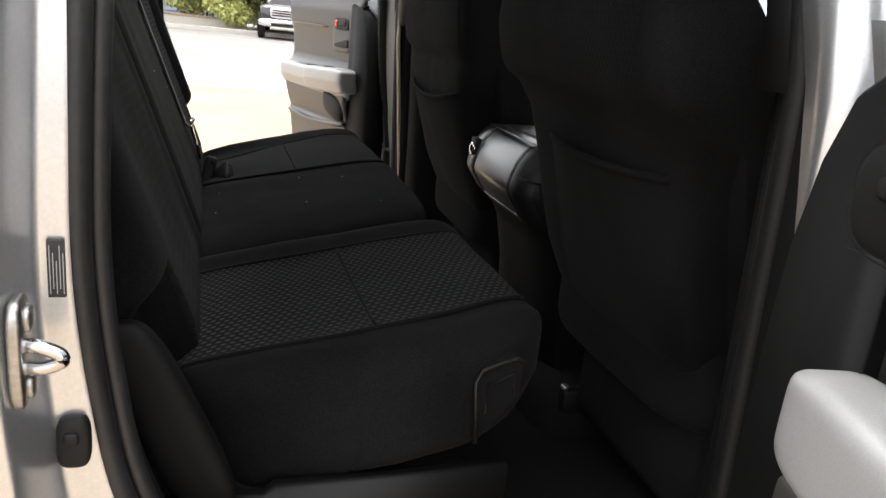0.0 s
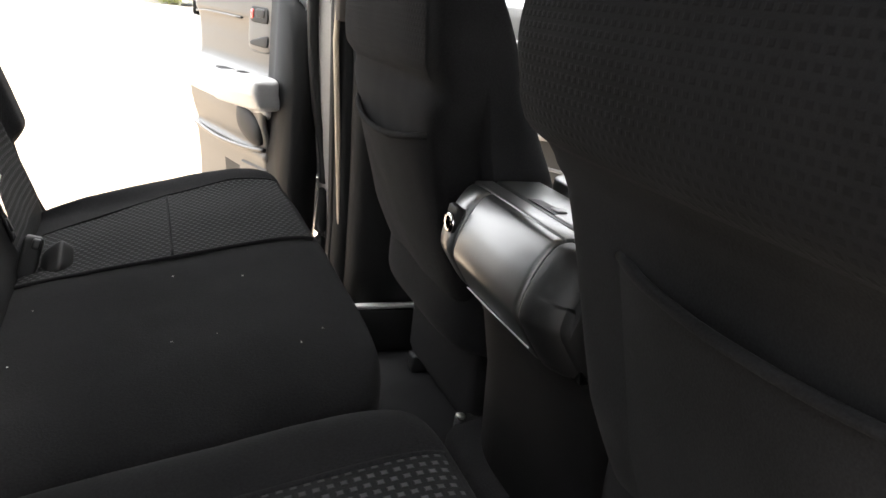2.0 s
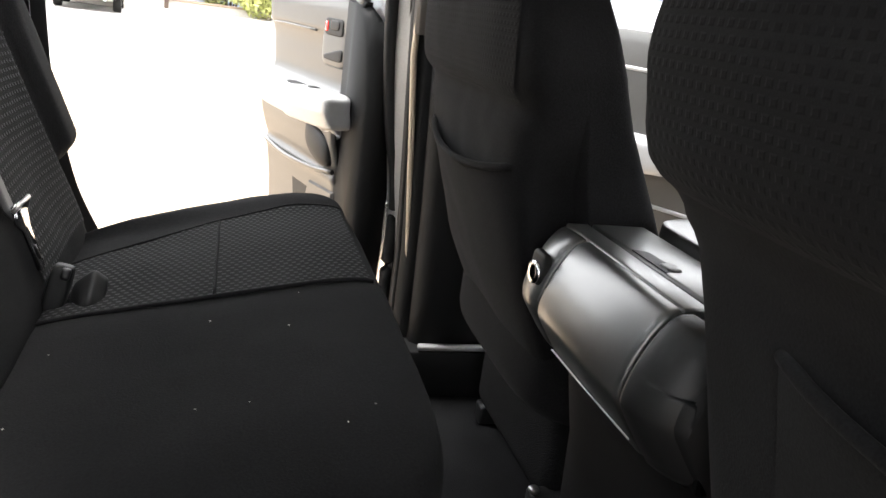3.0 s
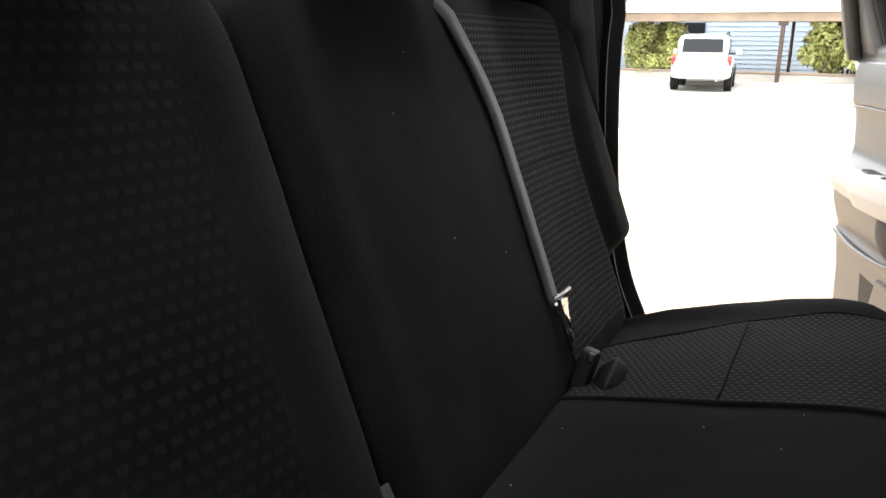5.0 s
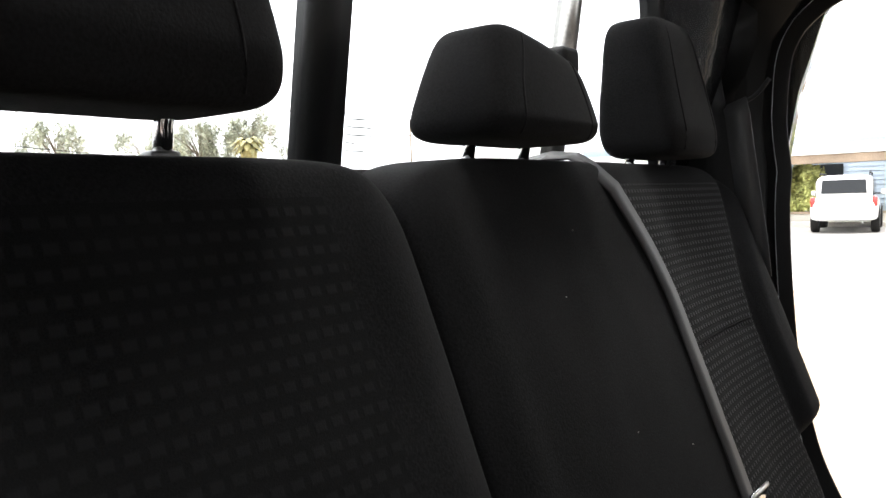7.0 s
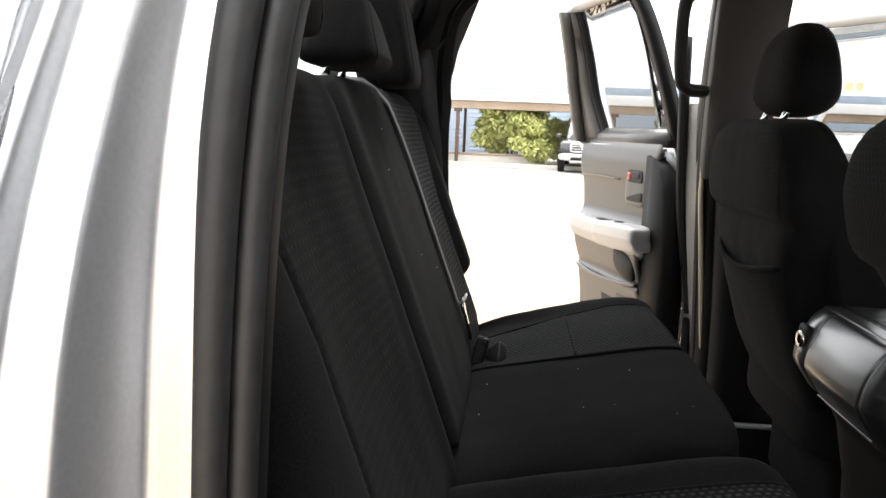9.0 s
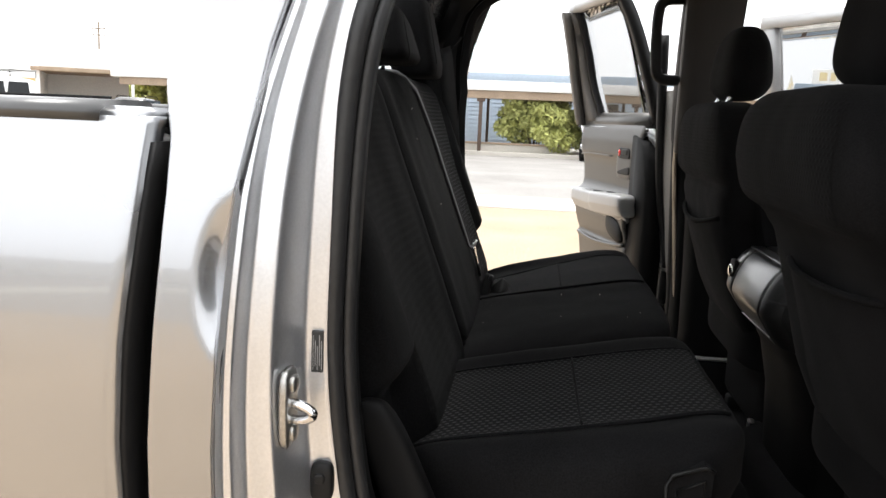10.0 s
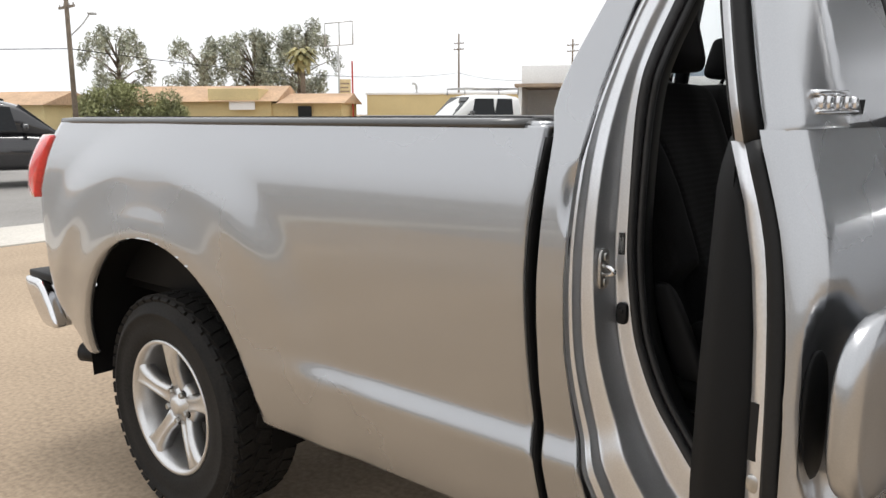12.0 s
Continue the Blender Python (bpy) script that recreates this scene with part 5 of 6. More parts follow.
part("tongue_loop", tube([(0.108, 0.262, 1.102), (0.114, 0.266, 1.11), (0.114, 0.310, 1.11), (0.110, 0.314, 1.096)], 0.003, 6), STEEL, tongue)
buckle = part("belt_buckle", moved(puff(0, 0, 0, 0.013, 0.019, 0.034, 6, 10), pose(0.146, 0.303, 0.992, -14, 14, 0)), PLASTIC, bench, "black belt buckle")
part("release_button", moved(puff(0, 0, 0, 0.006, 0.013, 0.008, 4, 6), pose(0.157, 0.299, 1.016, -14, 14, 0)), GREYPLASTIC, buckle)
part("buckle_stalk", tube([(0.14, 0.308, 0.968), (0.12, 0.314, 0.93)], 0.013, 8), PLASTIC, buckle)
part("belt_buckle", moved(puff(0, 0, 0, 0.013, 0.022, 0.034, 6, 10), pose(0.180, 0.306, 0.982, -60, 40, 20)), PLASTIC, bench, "black belt buckle lying on the cushion")
belt_line = [(back_face(-0.20, z, BR_C, BR_H) - 0.016 + 0.02 * max(0, 1.1 - z), -0.168 - 0.07 * (1.05 - z), z) for z in np.linspace(1.05, 0.98, 6)]
part("seat_belt", tube(belt_line, 0.02, flat=(0.014, 0.0015), up=(1, 0, 0.4)), BELT, bench, "grey webbing belt tucked beside the cushion")

# Seat base, side cover and pull slot on the open side.
part("side_cover", puff(0.108, -0.742, 0.965, 0.033, 0.018, 0.105, 3.5, 14, lambda q: Vector((q.x * (1 - 1.5 * q.z) - 0.4 * q.z, q.y, q.z))), PLASTIC, bench, "black plastic seat side cover")
part("base_panel", loft([[(x, -0.745, z0), (x, -0.725, z0), (x, -0.725, z1), (x, -0.745, z1)] for x, z0, z1 in ((0.10, 0.825, 0.862), (0.205, 0.815, 0.862), (0.215, 0.815, 0.872), (0.35, 0.81, 0.873), (0.485, 0.815, 0.88))]), GREYPLASTIC, bench, "dark grey plastic seat base edge")
part("base_box", block(-0.05, 0.46, -0.70, 0.72, 0.60, 0.86, 0.02), CARPET, bench, "black storage box below the seat")
for k in range(4):
    part("vent_slot", block(0.10 + 0.012 * k, 0.165 + 0.012 * k, -0.707, -0.699, 0.775 - 0.018 * k, 0.780 - 0.018 * k, 0.002), DOORTRIM, bench)
SLOT = [(0.440, 0.912), (0.432, 0.99), (0.440, 1.003), (0.478, 1.018), (0.488, 1.012), (0.487, 0.968)]
slot = part("pull_slot", loft([[(x, -0.7405, z) for x, z in SLOT], [(x, -0.70, z) for x, z in SLOT]]), CLOTH, bench, "black moulded pull slot", smooth=False)
part("slot_edge", tube([(x, -0.7415, z) for x, z in SLOT[:5]], 0.003, 6), GREYPLASTIC, slot)
part("slot_edge", tube([(x, -0.7415, z) for x, z in ((0.448, 0.95), (0.446, 0.985), (0.478, 1.0), (0.48, 0.972))], 0.002, 6), GREYPLASTIC, slot)


# ---- front seats ----
def front_seat(cy, label):
    seat = thing("front_seat", label, "car seat", (0, 0, 0), group="front seats")
    hy = 0.28
    rear_x = curve_at([(0.82, 0.815), (0.92, 0.775), (1.02, 0.735), (1.2, 0.685), (1.35, 0.662), (1.5, 0.652)] if cy > 0 else [(0.82, 0.815), (0.92, 0.775), (1.02, 0.735), (1.2, 0.688), (1.25, 0.677), (1.275, 0.652), (1.30, 0.626), (1.335, 0.611), (1.38, 0.602), (1.5, 0.6)])
    front_x = curve_at([(0.85, 1.06), (1.0, 0.995), (1.18, 0.90), (1.33, 0.815), (1.42, 0.775), (1.5, 0.745)])
    inner = curve_at([(0.85, 0.76), (1.0, 0.8), (1.2, 0.88), (1.27, 0.94), (1.30, 0.92), (1.34, 0.89), (1.40, 0.92), (1.5, 0.93)] if cy < 0 else [(0.85, 0.80), (1.20, 0.84), (1.28, 0.94), (1.34, 1.0), (1.5, 0.97)])
    outer = curve_at([(0.85, 0.8), (1.2, 0.86), (1.30, 0.99), (1.35, 1.02), (1.39, 1.01), (1.5, 0.98)] if cy < 0 else [(0.85, 0.78), (1.10, 0.80), (1.22, 0.86), (1.30, 1.02), (1.40, 1.04), (1.5, 0.97)])
    roundness = lambda z: 1 - 0.07 * max(0, (z - 1.38) / 0.1) ** 2
    wide = lambda y, z: (inner if (y > 0) == (cy < 0) else outer)(z) * roundness(z)
    dip = lambda z: 0.010 * math.exp(-((z - 1.285) / 0.018) ** 2) - 0.006 * eased((z - 1.285) / 0.03)
    folds = lambda y, z: 0.004 * noise.noise(Vector((y * 6, z * 5, cy * 9))) + 0.0012 * noise.noise(Vector((y * 20, z * 15, cy)))

    def shape(q):
        z = 1.18 + q.z
        if q.x > 0:
            half = (front_x(z) - rear_x(z)) - 0.085
            return Vector((rear_x(z) + 0.085 + q.x / 0.085 * half, q.y * max(wide(q.y, z), 0.94), q.z))
        return Vector((rear_x(z) + 0.085 + q.x + (dip(z) + folds(q.y, z)) * min(1, -q.x / 0.04), q.y * wide(q.y, z), q.z))
    back_part = part("backrest", puff(0, cy, 1.18, 0.085, hy, 0.305, 6, 48, shape), CLOTH, seat, "black cloth seat back")
    back_part_x = lambda y, z: rear_x(z) + 0.085 - 0.085 * dome((y - cy) / (hy * wide(y - cy, z)), (z - 1.18) / 0.305, 6) + dip(z) + folds(y - cy, z)
    reach = 0.84 * hy
    uv_plane(part("insert", sheet(36, 18, lambda a, b: (lambda z: (lambda y: Vector((back_part_x(y, z) - 0.0022, y, z)))(cy + reach * (a * wide(1, z) - (1 - a) * wide(-1, z))))(1.292 + 0.17 * b)), FAINT, back_part, "black cloth panel with rows of dark dots"), (1, 2))
    mid, half_w = (cy - 0.05, 0.168) if cy < 0 else (cy - 0.01, 0.2)
    sag = lambda y: 1.212 - (0.008 if cy < 0 else 0.026) * (1 - ((y - mid) / half_w) ** 2)
    fullness = lambda y: max(0.0, 1 - ((y - mid) / half_w) ** 2)
    pocket = part("map_pocket", sheet(22, 16, lambda a, b: (lambda y: (lambda z: Vector((back_part_x(y, z) - 0.0012 - 0.022 * b ** 1.5 * fullness(y), y, z)))(0.92 + (sag(y) - 0.92) * b))(mid - half_w + 2 * half_w * a)), CLOTH, back_part, "black cloth map pocket")
    part("pocket_hem", tube([(back_part_x(y, sag(y)) + 0.001 - 0.024 * fullness(y), y, sag(y)) for y in np.linspace(mid - half_w, mid + half_w, 24)], 0.0055, 8), CLOTH, pocket)
    part("cushion", puff(1.02, cy, 0.91, 0.25, 0.26, 0.085, 5, 14), CLOTH, seat, "black cloth seat cushion")
    part("seat_base", block(0.84, 1.2, cy - 0.19, cy + 0.19, 0.66, 0.86, 0.03), CARPET, seat, "black carpeted seat base")
    for s in (-1, 1):
        rail = part("seat_rail", block(0.86, 1.25, cy + s * 0.2 - 0.02, cy + s * 0.2 + 0.02, 0.60, 0.64, 0.006), RUBBER, seat, "black seat rail")
    side_in = -1 if cy > 0 else 1
    bracket = part("rail_bracket", block(0.815, 0.86, cy + side_in * 0.185 - 0.016, cy + side_in * 0.185 + 0.016, 0.655, 0.705, 0.006), RUBBER, seat, "black seat bracket")
    part("bracket_bolt", puff(0.822, cy + side_in * 0.185, 0.708, 0.008, 0.009, 0.005, 3, 6), STEEL, bracket, "bare steel bolt")
    if cy > 0:
        headrest(0.752, cy + 0.005, 1.582, 0.066, 0.145, 0.092, 0.06, 0.712, 1.478, 0.0, seat, 2.9)
    else:
        headrest(0.755, cy, 1.588, 0.062, 0.135, 0.105, 0.06, 0.725, 1.475, 0.0, seat, 3.4)
    return seat


front_seat(0.435, "black cloth driver seat seen from behind")
front_seat(-0.43, "black cloth passenger seat with a map pocket")

# ---- centre console ----
console = thing("centre_console", "black plastic centre console with a padded lid", "car console", (0, 0, 0))
FACE = [(p.x, p.y) for p in spline([(x, z, 0) for x, z in ((0.772, 0.955), (0.745, 1.003), (0.731, 1.022), (0.713, 1.048), (0.7045, 1.062), (0.7025, 1.072), (0.705, 1.088), (0.7125, 1.112), (0.7255, 1.137), (0.737, 1.151), (0.746, 1.156), (0.758, 1.1575))], 5)]
CURVED = [(0.81, 0.60), (0.795, 0.85)] + FACE + [(0.80, 1.158), (1.25, 1.178), (1.25, 0.60)]


def console_skin(y0, y1, inset=0.0, soft=0.0):
    rings = []
    for k, y in enumerate(np.linspace(y0, y1, 20)):
        edge = soft * max(0, abs(2 * k / 19 - 1) - 0.4) ** 2
        rings.append([(x + inset + edge if x < 0.9 else x, y, z - (inset + edge * 0.5) * (z > 1.1)) for x, z in CURVED])
    return loft(rings)


def console_face(cuts, start=0, back=0.02):
    """A panel on the console's rear face; cuts are (y, how far it is set back)."""
    return loft([[(x + e, y, z - 0.4 * e * (z > 1.1)) for x, z in FACE[start:]] + [(0.775, y, 1.15 - e), (FACE[start][0] + back, y, FACE[start][1])] for y, e in cuts])


part("console_body", console_skin(-0.175, 0.19, 0.008, 0.07), PLASTIC, console, "black console body")
part("rear_panel", console_face(((-0.106, 0.004), (-0.103, 0.001), (-0.098, 0), (0.094, 0), (0.099, 0.001), (0.101, 0.003)), 5), GLOSSBLACK, console, "satin black rear panel")
strip_panel = part("outlet_panel", console_face(((0.105, 0.003), (0.108, 0), (0.135, 0.001), (0.16, 0.004), (0.178, 0.011), (0.19, 0.024)), 9), GLOSSBLACK, console, "satin black outlet panel")
part("end_panel", console_face(((-0.112, 0.002), (-0.118, 0.0), (-0.135, 0.004), (-0.15, 0.012), (-0.163, 0.026), (-0.172, 0.046)), 5), GREYPLASTIC, console, "black rounded corner panel")
part("outlet_frame", puff(0.7125, 0.131, 1.106, 0.006, 0.02, 0.026, 5, 6), PLASTIC, strip_panel, "black power outlet")
part("outlet_ring", moved(lathe([(0.009, -0.004), (0.014, -0.005), (0.015, 0.002), (0.009, 0.003), (0.009, -0.004)], 20), pose(0.7065, 0.130, 1.106, 0, 0, -90)), CHROME, strip_panel, "chrome outlet ring")
top_panel = part("top_panel", block(0.787, 0.862, -0.118, 0.168, 1.142, 1.1605, 0.004), GLOSSBLACK, console, "satin black latch panel")
part("front_ledge", block(0.752, 0.783, -0.108, 0.168, 1.142, 1.1595, 0.003), GLOSSBLACK, console, "satin black ledge")
part("latch_recess", loft([[(x, y, z) for x, y in ((0.789, -0.012), (0.789, 0.064), (0.806, 0.056), (0.809, 0.0))] for z in (1.15, 1.1613)]), RUBBER, top_panel, "black latch recess", smooth=False)
part("lid_latch", block(0.795, 0.811, -0.008, 0.014, 1.156, 1.1635, 0.002), DOORTRIM, top_panel, "grey latch")
part("lid", puff(1.06, 0.02, 1.158, 0.192, 0.152, 0.018, 9, 14, lambda q: Vector((q.x, q.y, q.z + 0.03 * (q.x + 0.19)))), GLOSSBLACK, console, "satin black padded lid")
part("trim_line", tube([(0.7325, 0.10, 1.017), (0.7325, 0.0, 1.016), (0.7345, -0.095, 1.015)], 0.0012, 5), SATIN, console)


# ---- surroundings ----
def leaf_mass(blobs, count, size, seed, stretch=1.0):
    """Many small bent leaves scattered through uneven clumps; blobs: (x, y, z, rx, ry, rz)."""
    rnd = random.Random(seed)
    verts, faces = [], []
    weights = [b[3] * b[4] * b[5] for b in blobs]
    for x, y, z, rx, ry, rz in rnd.choices(blobs, weights, k=count):
        d = Vector((rnd.gauss(0, 1), rnd.gauss(0, 1), rnd.gauss(0, 1))).normalized() * (0.35 + 0.65 * rnd.random() ** 0.6)
        p = Vector((x + d.x * rx, y + d.y * ry, z + d.z * rz))
        m = Euler((rnd.uniform(-1.2, 1.2), rnd.uniform(-1.2, 1.2), rnd.uniform(0, 6.3))).to_matrix()
        s = size * rnd.uniform(0.6, 1.4)
        k = len(verts)
        for a, b, c in ((-1, 0, 0), (0, -0.35, 0.12), (1 * stretch, 0, 0), (0, 0.35, 0.12)):
            verts.append(p + m @ Vector((a * s, b * s, c * s)))
        faces.append((k, k + 1, k + 2, k + 3))
    bm = bmesh.new()
    vs = [bm.verts.new(v) for v in verts]
    for f in faces:
        bm.faces.new([vs[i] for i in f])
    return bm


def bush(x, y, w, h, seed, label):
    ob = thing("bush", label, "bush", (x, y, 0.15))
    rnd = random.Random(seed)
    for k in range(7):
        a = rnd.uniform(0, 6.28)
        top = (math.cos(a) * w * 0.3, math.sin(a) * w * 0.3, h * rnd.uniform(0.5, 0.75))
        part("stem", tube(spline([(math.cos(a) * 0.1, math.sin(a) * 0.1, -0.1), (top[0] * 0.4, top[1] * 0.4, top[2] * 0.5), top], 4), [0.04 - 0.003 * i for i in range(9)], 6), BARK, ob)
    blobs = [(rnd.uniform(-0.42, 0.42) * w, rnd.uniform(-0.4, 0.4) * w, h * rnd.uniform(0.2, 0.82), w * rnd.uniform(0.13, 0.22), w * rnd.uniform(0.13, 0.22), h * rnd.uniform(0.12, 0.2)) for _ in range(48)]
    part("crown", leaf_mass(blobs, 13000, 0.06 * w / 1.5, seed), LEAF, ob, "yellow-green leafy crown", smooth=False)
    return ob


bush(0.15, 30.2, 2.9, 2.55, 3, "rounded yellow-green bush behind the kerb")
bush(2.2, 30.9, 1.6, 1.9, 5, "smaller green bush behind the kerb")
bush(-6.6, 30.3, 2.1, 2.3, 7, "yellow-green bush behind the kerb")
bush(-9.6, 30.6, 2.4, 2.2, 9, "yellow-green bush behind the kerb")
bush(7.2, 30.4, 2.6, 2.3, 11, "yellow-green bush behind the kerb")

# Carport with timber beam on dark posts.
carport = thing("carport", "long open carport with a timber beam on dark posts", "carport", (0, 0, 0.15))
for x in (-14.0, -8.0, -2.0, 4.0, 10.0, 16.0):
    post = part("post", block(x - 0.07, x + 0.07, 29.0, 29.14, -0.15, 2.06, 0.01), DARKPOST, carport, "dark brown post")
    part("post_head", block(x - 0.16, x + 0.16, 28.98, 29.16, 1.93, 2.06, 0.02), DARKPOST, post)
part("beam", block(-17, 19, 28.95, 29.19, 2.06, 2.36, 0.01), WOODBEAM, carport, "weathered timber beam")
part("roof", block(-17.3, 19.3, 28.8, 34.0, 2.365, 2.74, 0.02), WHITEWALL, carport, "pale sheet metal roof")
for x in (-14.0, -8.0, -2.0, 4.0, 10.0, 16.0):
    part("rear_post", block(x - 0.06, x + 0.06, 33.6, 33.72, 0, 2.36), DARKPOST, carport)

shed = thing("blue_building", "low blue-grey building with lap siding behind the carport", "building", (0, 0, 0.15))
part("wall", block(-18, 22, 37.0, 43.0, 0, 3.25), BLUEWALL, shed, "blue-grey painted wall", smooth=False)
for k in range(16):
    part("siding_board", loft([[(x, 36.93, 0.05 + 0.2 * k), (x, 36.995, 0.05 + 0.2 * k), (x, 36.995, 0.245 + 0.2 * k), (x, 36.975, 0.245 + 0.2 * k)] for x in (-18, 22)]), BLUEWALL, shed, smooth=False)
part("fascia", block(-18.3, 22.3, 36.6, 36.8, 3.1, 3.5, 0.02), BLUEWALL, shed, "blue-grey roof fascia")
part("roof", loft([[(x, 36.82, 3.42), (x, 40.0, 3.62), (x, 43.4, 3.42)] for x in (-18.3, 22.3)]), WHITEWALL, shed, "pale low roof", smooth=False)
for x in (-11.0, -6.5, 3.5, 9.0):
    win = part("window", block(x - 0.6, x + 0.6, 36.86, 36.94, 1.1, 2.2), DARKGLASS, shed, "dark window", smooth=False)
    part("sill", block(x - 0.7, x + 0.7, 36.82, 36.96, 1.0, 1.1), WHITEWALL, win, smooth=False)


# ---- parked vehicles ----
def parked_wheel(x, y, r, parent, side):
    w = part("wheel", lathe([(r * 0.6, -0.11), (r * 0.93, -0.115), (r, -0.09), (r, 0.09), (r * 0.93, 0.115), (r * 0.6, 0.11)], 28), TYRE, parent, "black tyre on alloy rim")
    w.location = (x, y, r)
    part("rim", lathe([(0.001, -0.07), (r * 0.15, -0.075), (r * 0.55, -0.09), (r * 0.62, -0.112), (r * 0.63, 0.1)], 24), ALLOY, w, "alloy rim")
    if side > 0:
        w.rotation_euler.z = math.pi
    return w


def car_body(sections, power=4):
    """Body skinned over sections along x: (x, half width, floor, top)."""
    rings = []
    for x, w, z0, z1 in sections:
        ring = []
        for k in range(24):
            a = 2 * math.pi * k / 24
            c, s_ = math.cos(a), math.sin(a)
            ring.append((x, w * math.copysign(abs(c) ** (2 / power), c), (z0 + z1) / 2 + (z1 - z0) / 2 * math.copysign(abs(s_) ** (2 / power), s_)))
        rings.append(ring)
    return loft(rings)


def car(name, label, category, place, turn, paint, kind):
    """A parked vehicle, x towards its front."""
    ob = thing(name, label, category, place, turn)
    L, W, H, belt, r = {"suv": (4.5, 0.91, 1.72, 1.05, 0.36), "pickup": (5.6, 0.98, 1.9, 1.18, 0.40)}[kind]
    h = L / 2
    if kind == "suv":
        low = [(-h, W * 0.86, 0.45, belt - 0.12), (-h + 0.12, W * 0.97, 0.36, belt), (-h + 1.0, W, 0.32, belt + 0.02), (0.6, W, 0.32, belt), (h - 0.9, W * 0.98, 0.34, belt - 0.08), (h - 0.2, W * 0.92, 0.36, belt - 0.16), (h, W * 0.8, 0.45, belt - 0.3)]
        cab = [(-h + 0.12, 0.70, belt - 0.1, belt + 0.1), (-h + 0.3, 0.75, belt - 0.1, H - 0.06), (-h + 0.6, 0.76, belt - 0.1, H), (0.1, 0.76, belt - 0.1, H), (0.45, 0.76, belt - 0.1, H - 0.1), (1.1, 0.72, belt - 0.1, belt + 0.05)]
    else:
        low = [(-h, W * 0.95, 0.5, belt), (-h + 0.1, W, 0.45, belt), (0.6, W, 0.42, belt), (1.2, W, 0.42, belt + 0.02), (h - 0.5, W * 0.98, 0.42, belt), (h - 0.12, W * 0.95, 0.45, belt - 0.04), (h, W * 0.85, 0.5, belt - 0.15)]
        cab = [(-0.95, 0.76, belt - 0.1, belt + 0.1), (-0.85, 0.79, belt - 0.1, H - 0.06), (-0.5, 0.8, belt - 0.1, H), (0.6, 0.8, belt - 0.1, H), (0.95, 0.79, belt - 0.1, H - 0.08), (1.55, 0.76, belt - 0.1, belt + 0.05)]
    part("body", car_body(low, 6), paint, ob)
    part("cabin", car_body(cab, 5), paint, ob)
    front, rear = (0.42, -h + 0.22) if kind == "suv" else (0.92, -0.88)
    # windows stand slightly proud of the cabin
    glaze = 0.785 if kind == "suv" else 0.82
    xs = [(rear + 0.25, (rear + front) / 2 - 0.05), ((rear + front) / 2 + 0.05, front - 0.12)]
    for side in (-1, 1):
        for x0, x1 in xs:
            part("side_window", loft([[(x0, side * 0.74, belt + 0.06), (x1 + 0.1, side * 0.74, belt + 0.06), (x1, side * 0.71, H - 0.14), (x0 + 0.05, side * 0.71, H - 0.14)], [(x0, side * glaze, belt + 0.06), (x1 + 0.1, side * glaze, belt + 0.06), (x1, side * (glaze - 0.02), H - 0.14), (x0 + 0.05, side * (glaze - 0.02), H - 0.14)]]), DARKGLASS, ob, "dark side window", smooth=False)
        mirror = part("mirror", puff(front + 0.12, side * (W + 0.09), belt + 0.12, 0.06, 0.11, 0.08, 4, 6), BLACKPAINT if kind == "pickup" else paint, ob)
        part("mirror_arm", block(front + 0.08, front + 0.14, *sorted((side * (W - 0.2), side * (W + 0.05))), belt + 0.06, belt + 0.1), PLASTIC, mirror)
        for x in (-h + 0.85 if kind == "suv" else -h + 1.15, h - 0.85 if kind == "suv" else h - 0.95):
            parked_wheel(x, side * (W - 0.1), r, ob, side)
            part("arch", loft([[(x + (r + 0.07) * math.cos(a), side * y, r + (r + 0.07) * math.sin(a)) for a in np.linspace(0, math.pi, 14)] for y in (W + 0.004, W - 0.2)], closed=False), PLASTIC, ob)
        part("head_lamp", puff(h - 0.12, side * (W - 0.24), belt - 0.26, 0.09, 0.14, 0.09, 4, 6), CHROME, ob, "clear head lamp")
        part("tail_lamp", puff(-h + 0.08, side * (W - 0.1), belt - 0.12, 0.06, 0.07, 0.15, 4, 6), REDLENS, ob, "red tail lamp")
    if kind == "suv":
        part("rear_window", loft([[(-h + 0.09, y * 0.60, belt + 0.13), (-h + 0.16, y * 0.60, belt + 0.13), (-h + 0.32, y * 0.58, H - 0.14), (-h + 0.27, y * 0.58, H - 0.14)] for y in (-1, 1)]), DARKGLASS, ob, "dark rear window", smooth=False)
        for side in (-1, 1):
            part("roof_rail", tube([(-1.7, side * 0.66, H - 0.01), (-1.5, side * 0.66, H + 0.06), (0.0, side * 0.66, H + 0.06), (0.2, side * 0.66, H - 0.01)], 0.022, 6), PLASTIC, ob, "dark roof rail")
        part("rear_bumper", puff(-h + 0.02, 0, 0.52, 0.12, W * 0.95, 0.14, 5, 8), paint, ob)
        part("number_plate", block(-h - 0.11, -h - 0.095, -0.16, 0.16, 0.66, 0.78), PAPER, ob, "pale number plate", smooth=False)
        part("exhaust", tube([(-h - 0.02, -0.5, 0.32), (-h - 0.14, -0.5, 0.32)], 0.035, 8), STEEL, ob)
    else:
        part("rear_window", loft([[(-0.93, y * 0.62, belt + 0.08), (-0.9, y * 0.62, belt + 0.08), (-0.87, y * 0.58, H - 0.14), (-0.9, y * 0.58, H - 0.14)] for y in (-1, 1)]), DARKGLASS, ob, smooth=False)
        part("bed_hollow", block(-h + 0.08, -1.0, -0.8, 0.8, belt - 0.05, belt + 0.012), PLASTIC, ob, "dark bed liner", smooth=False)
        part("front_bumper", puff(h + 0.02, 0, 0.56, 0.1, W * 0.96, 0.13, 5, 8), CHROME, ob, "chrome front bumper")
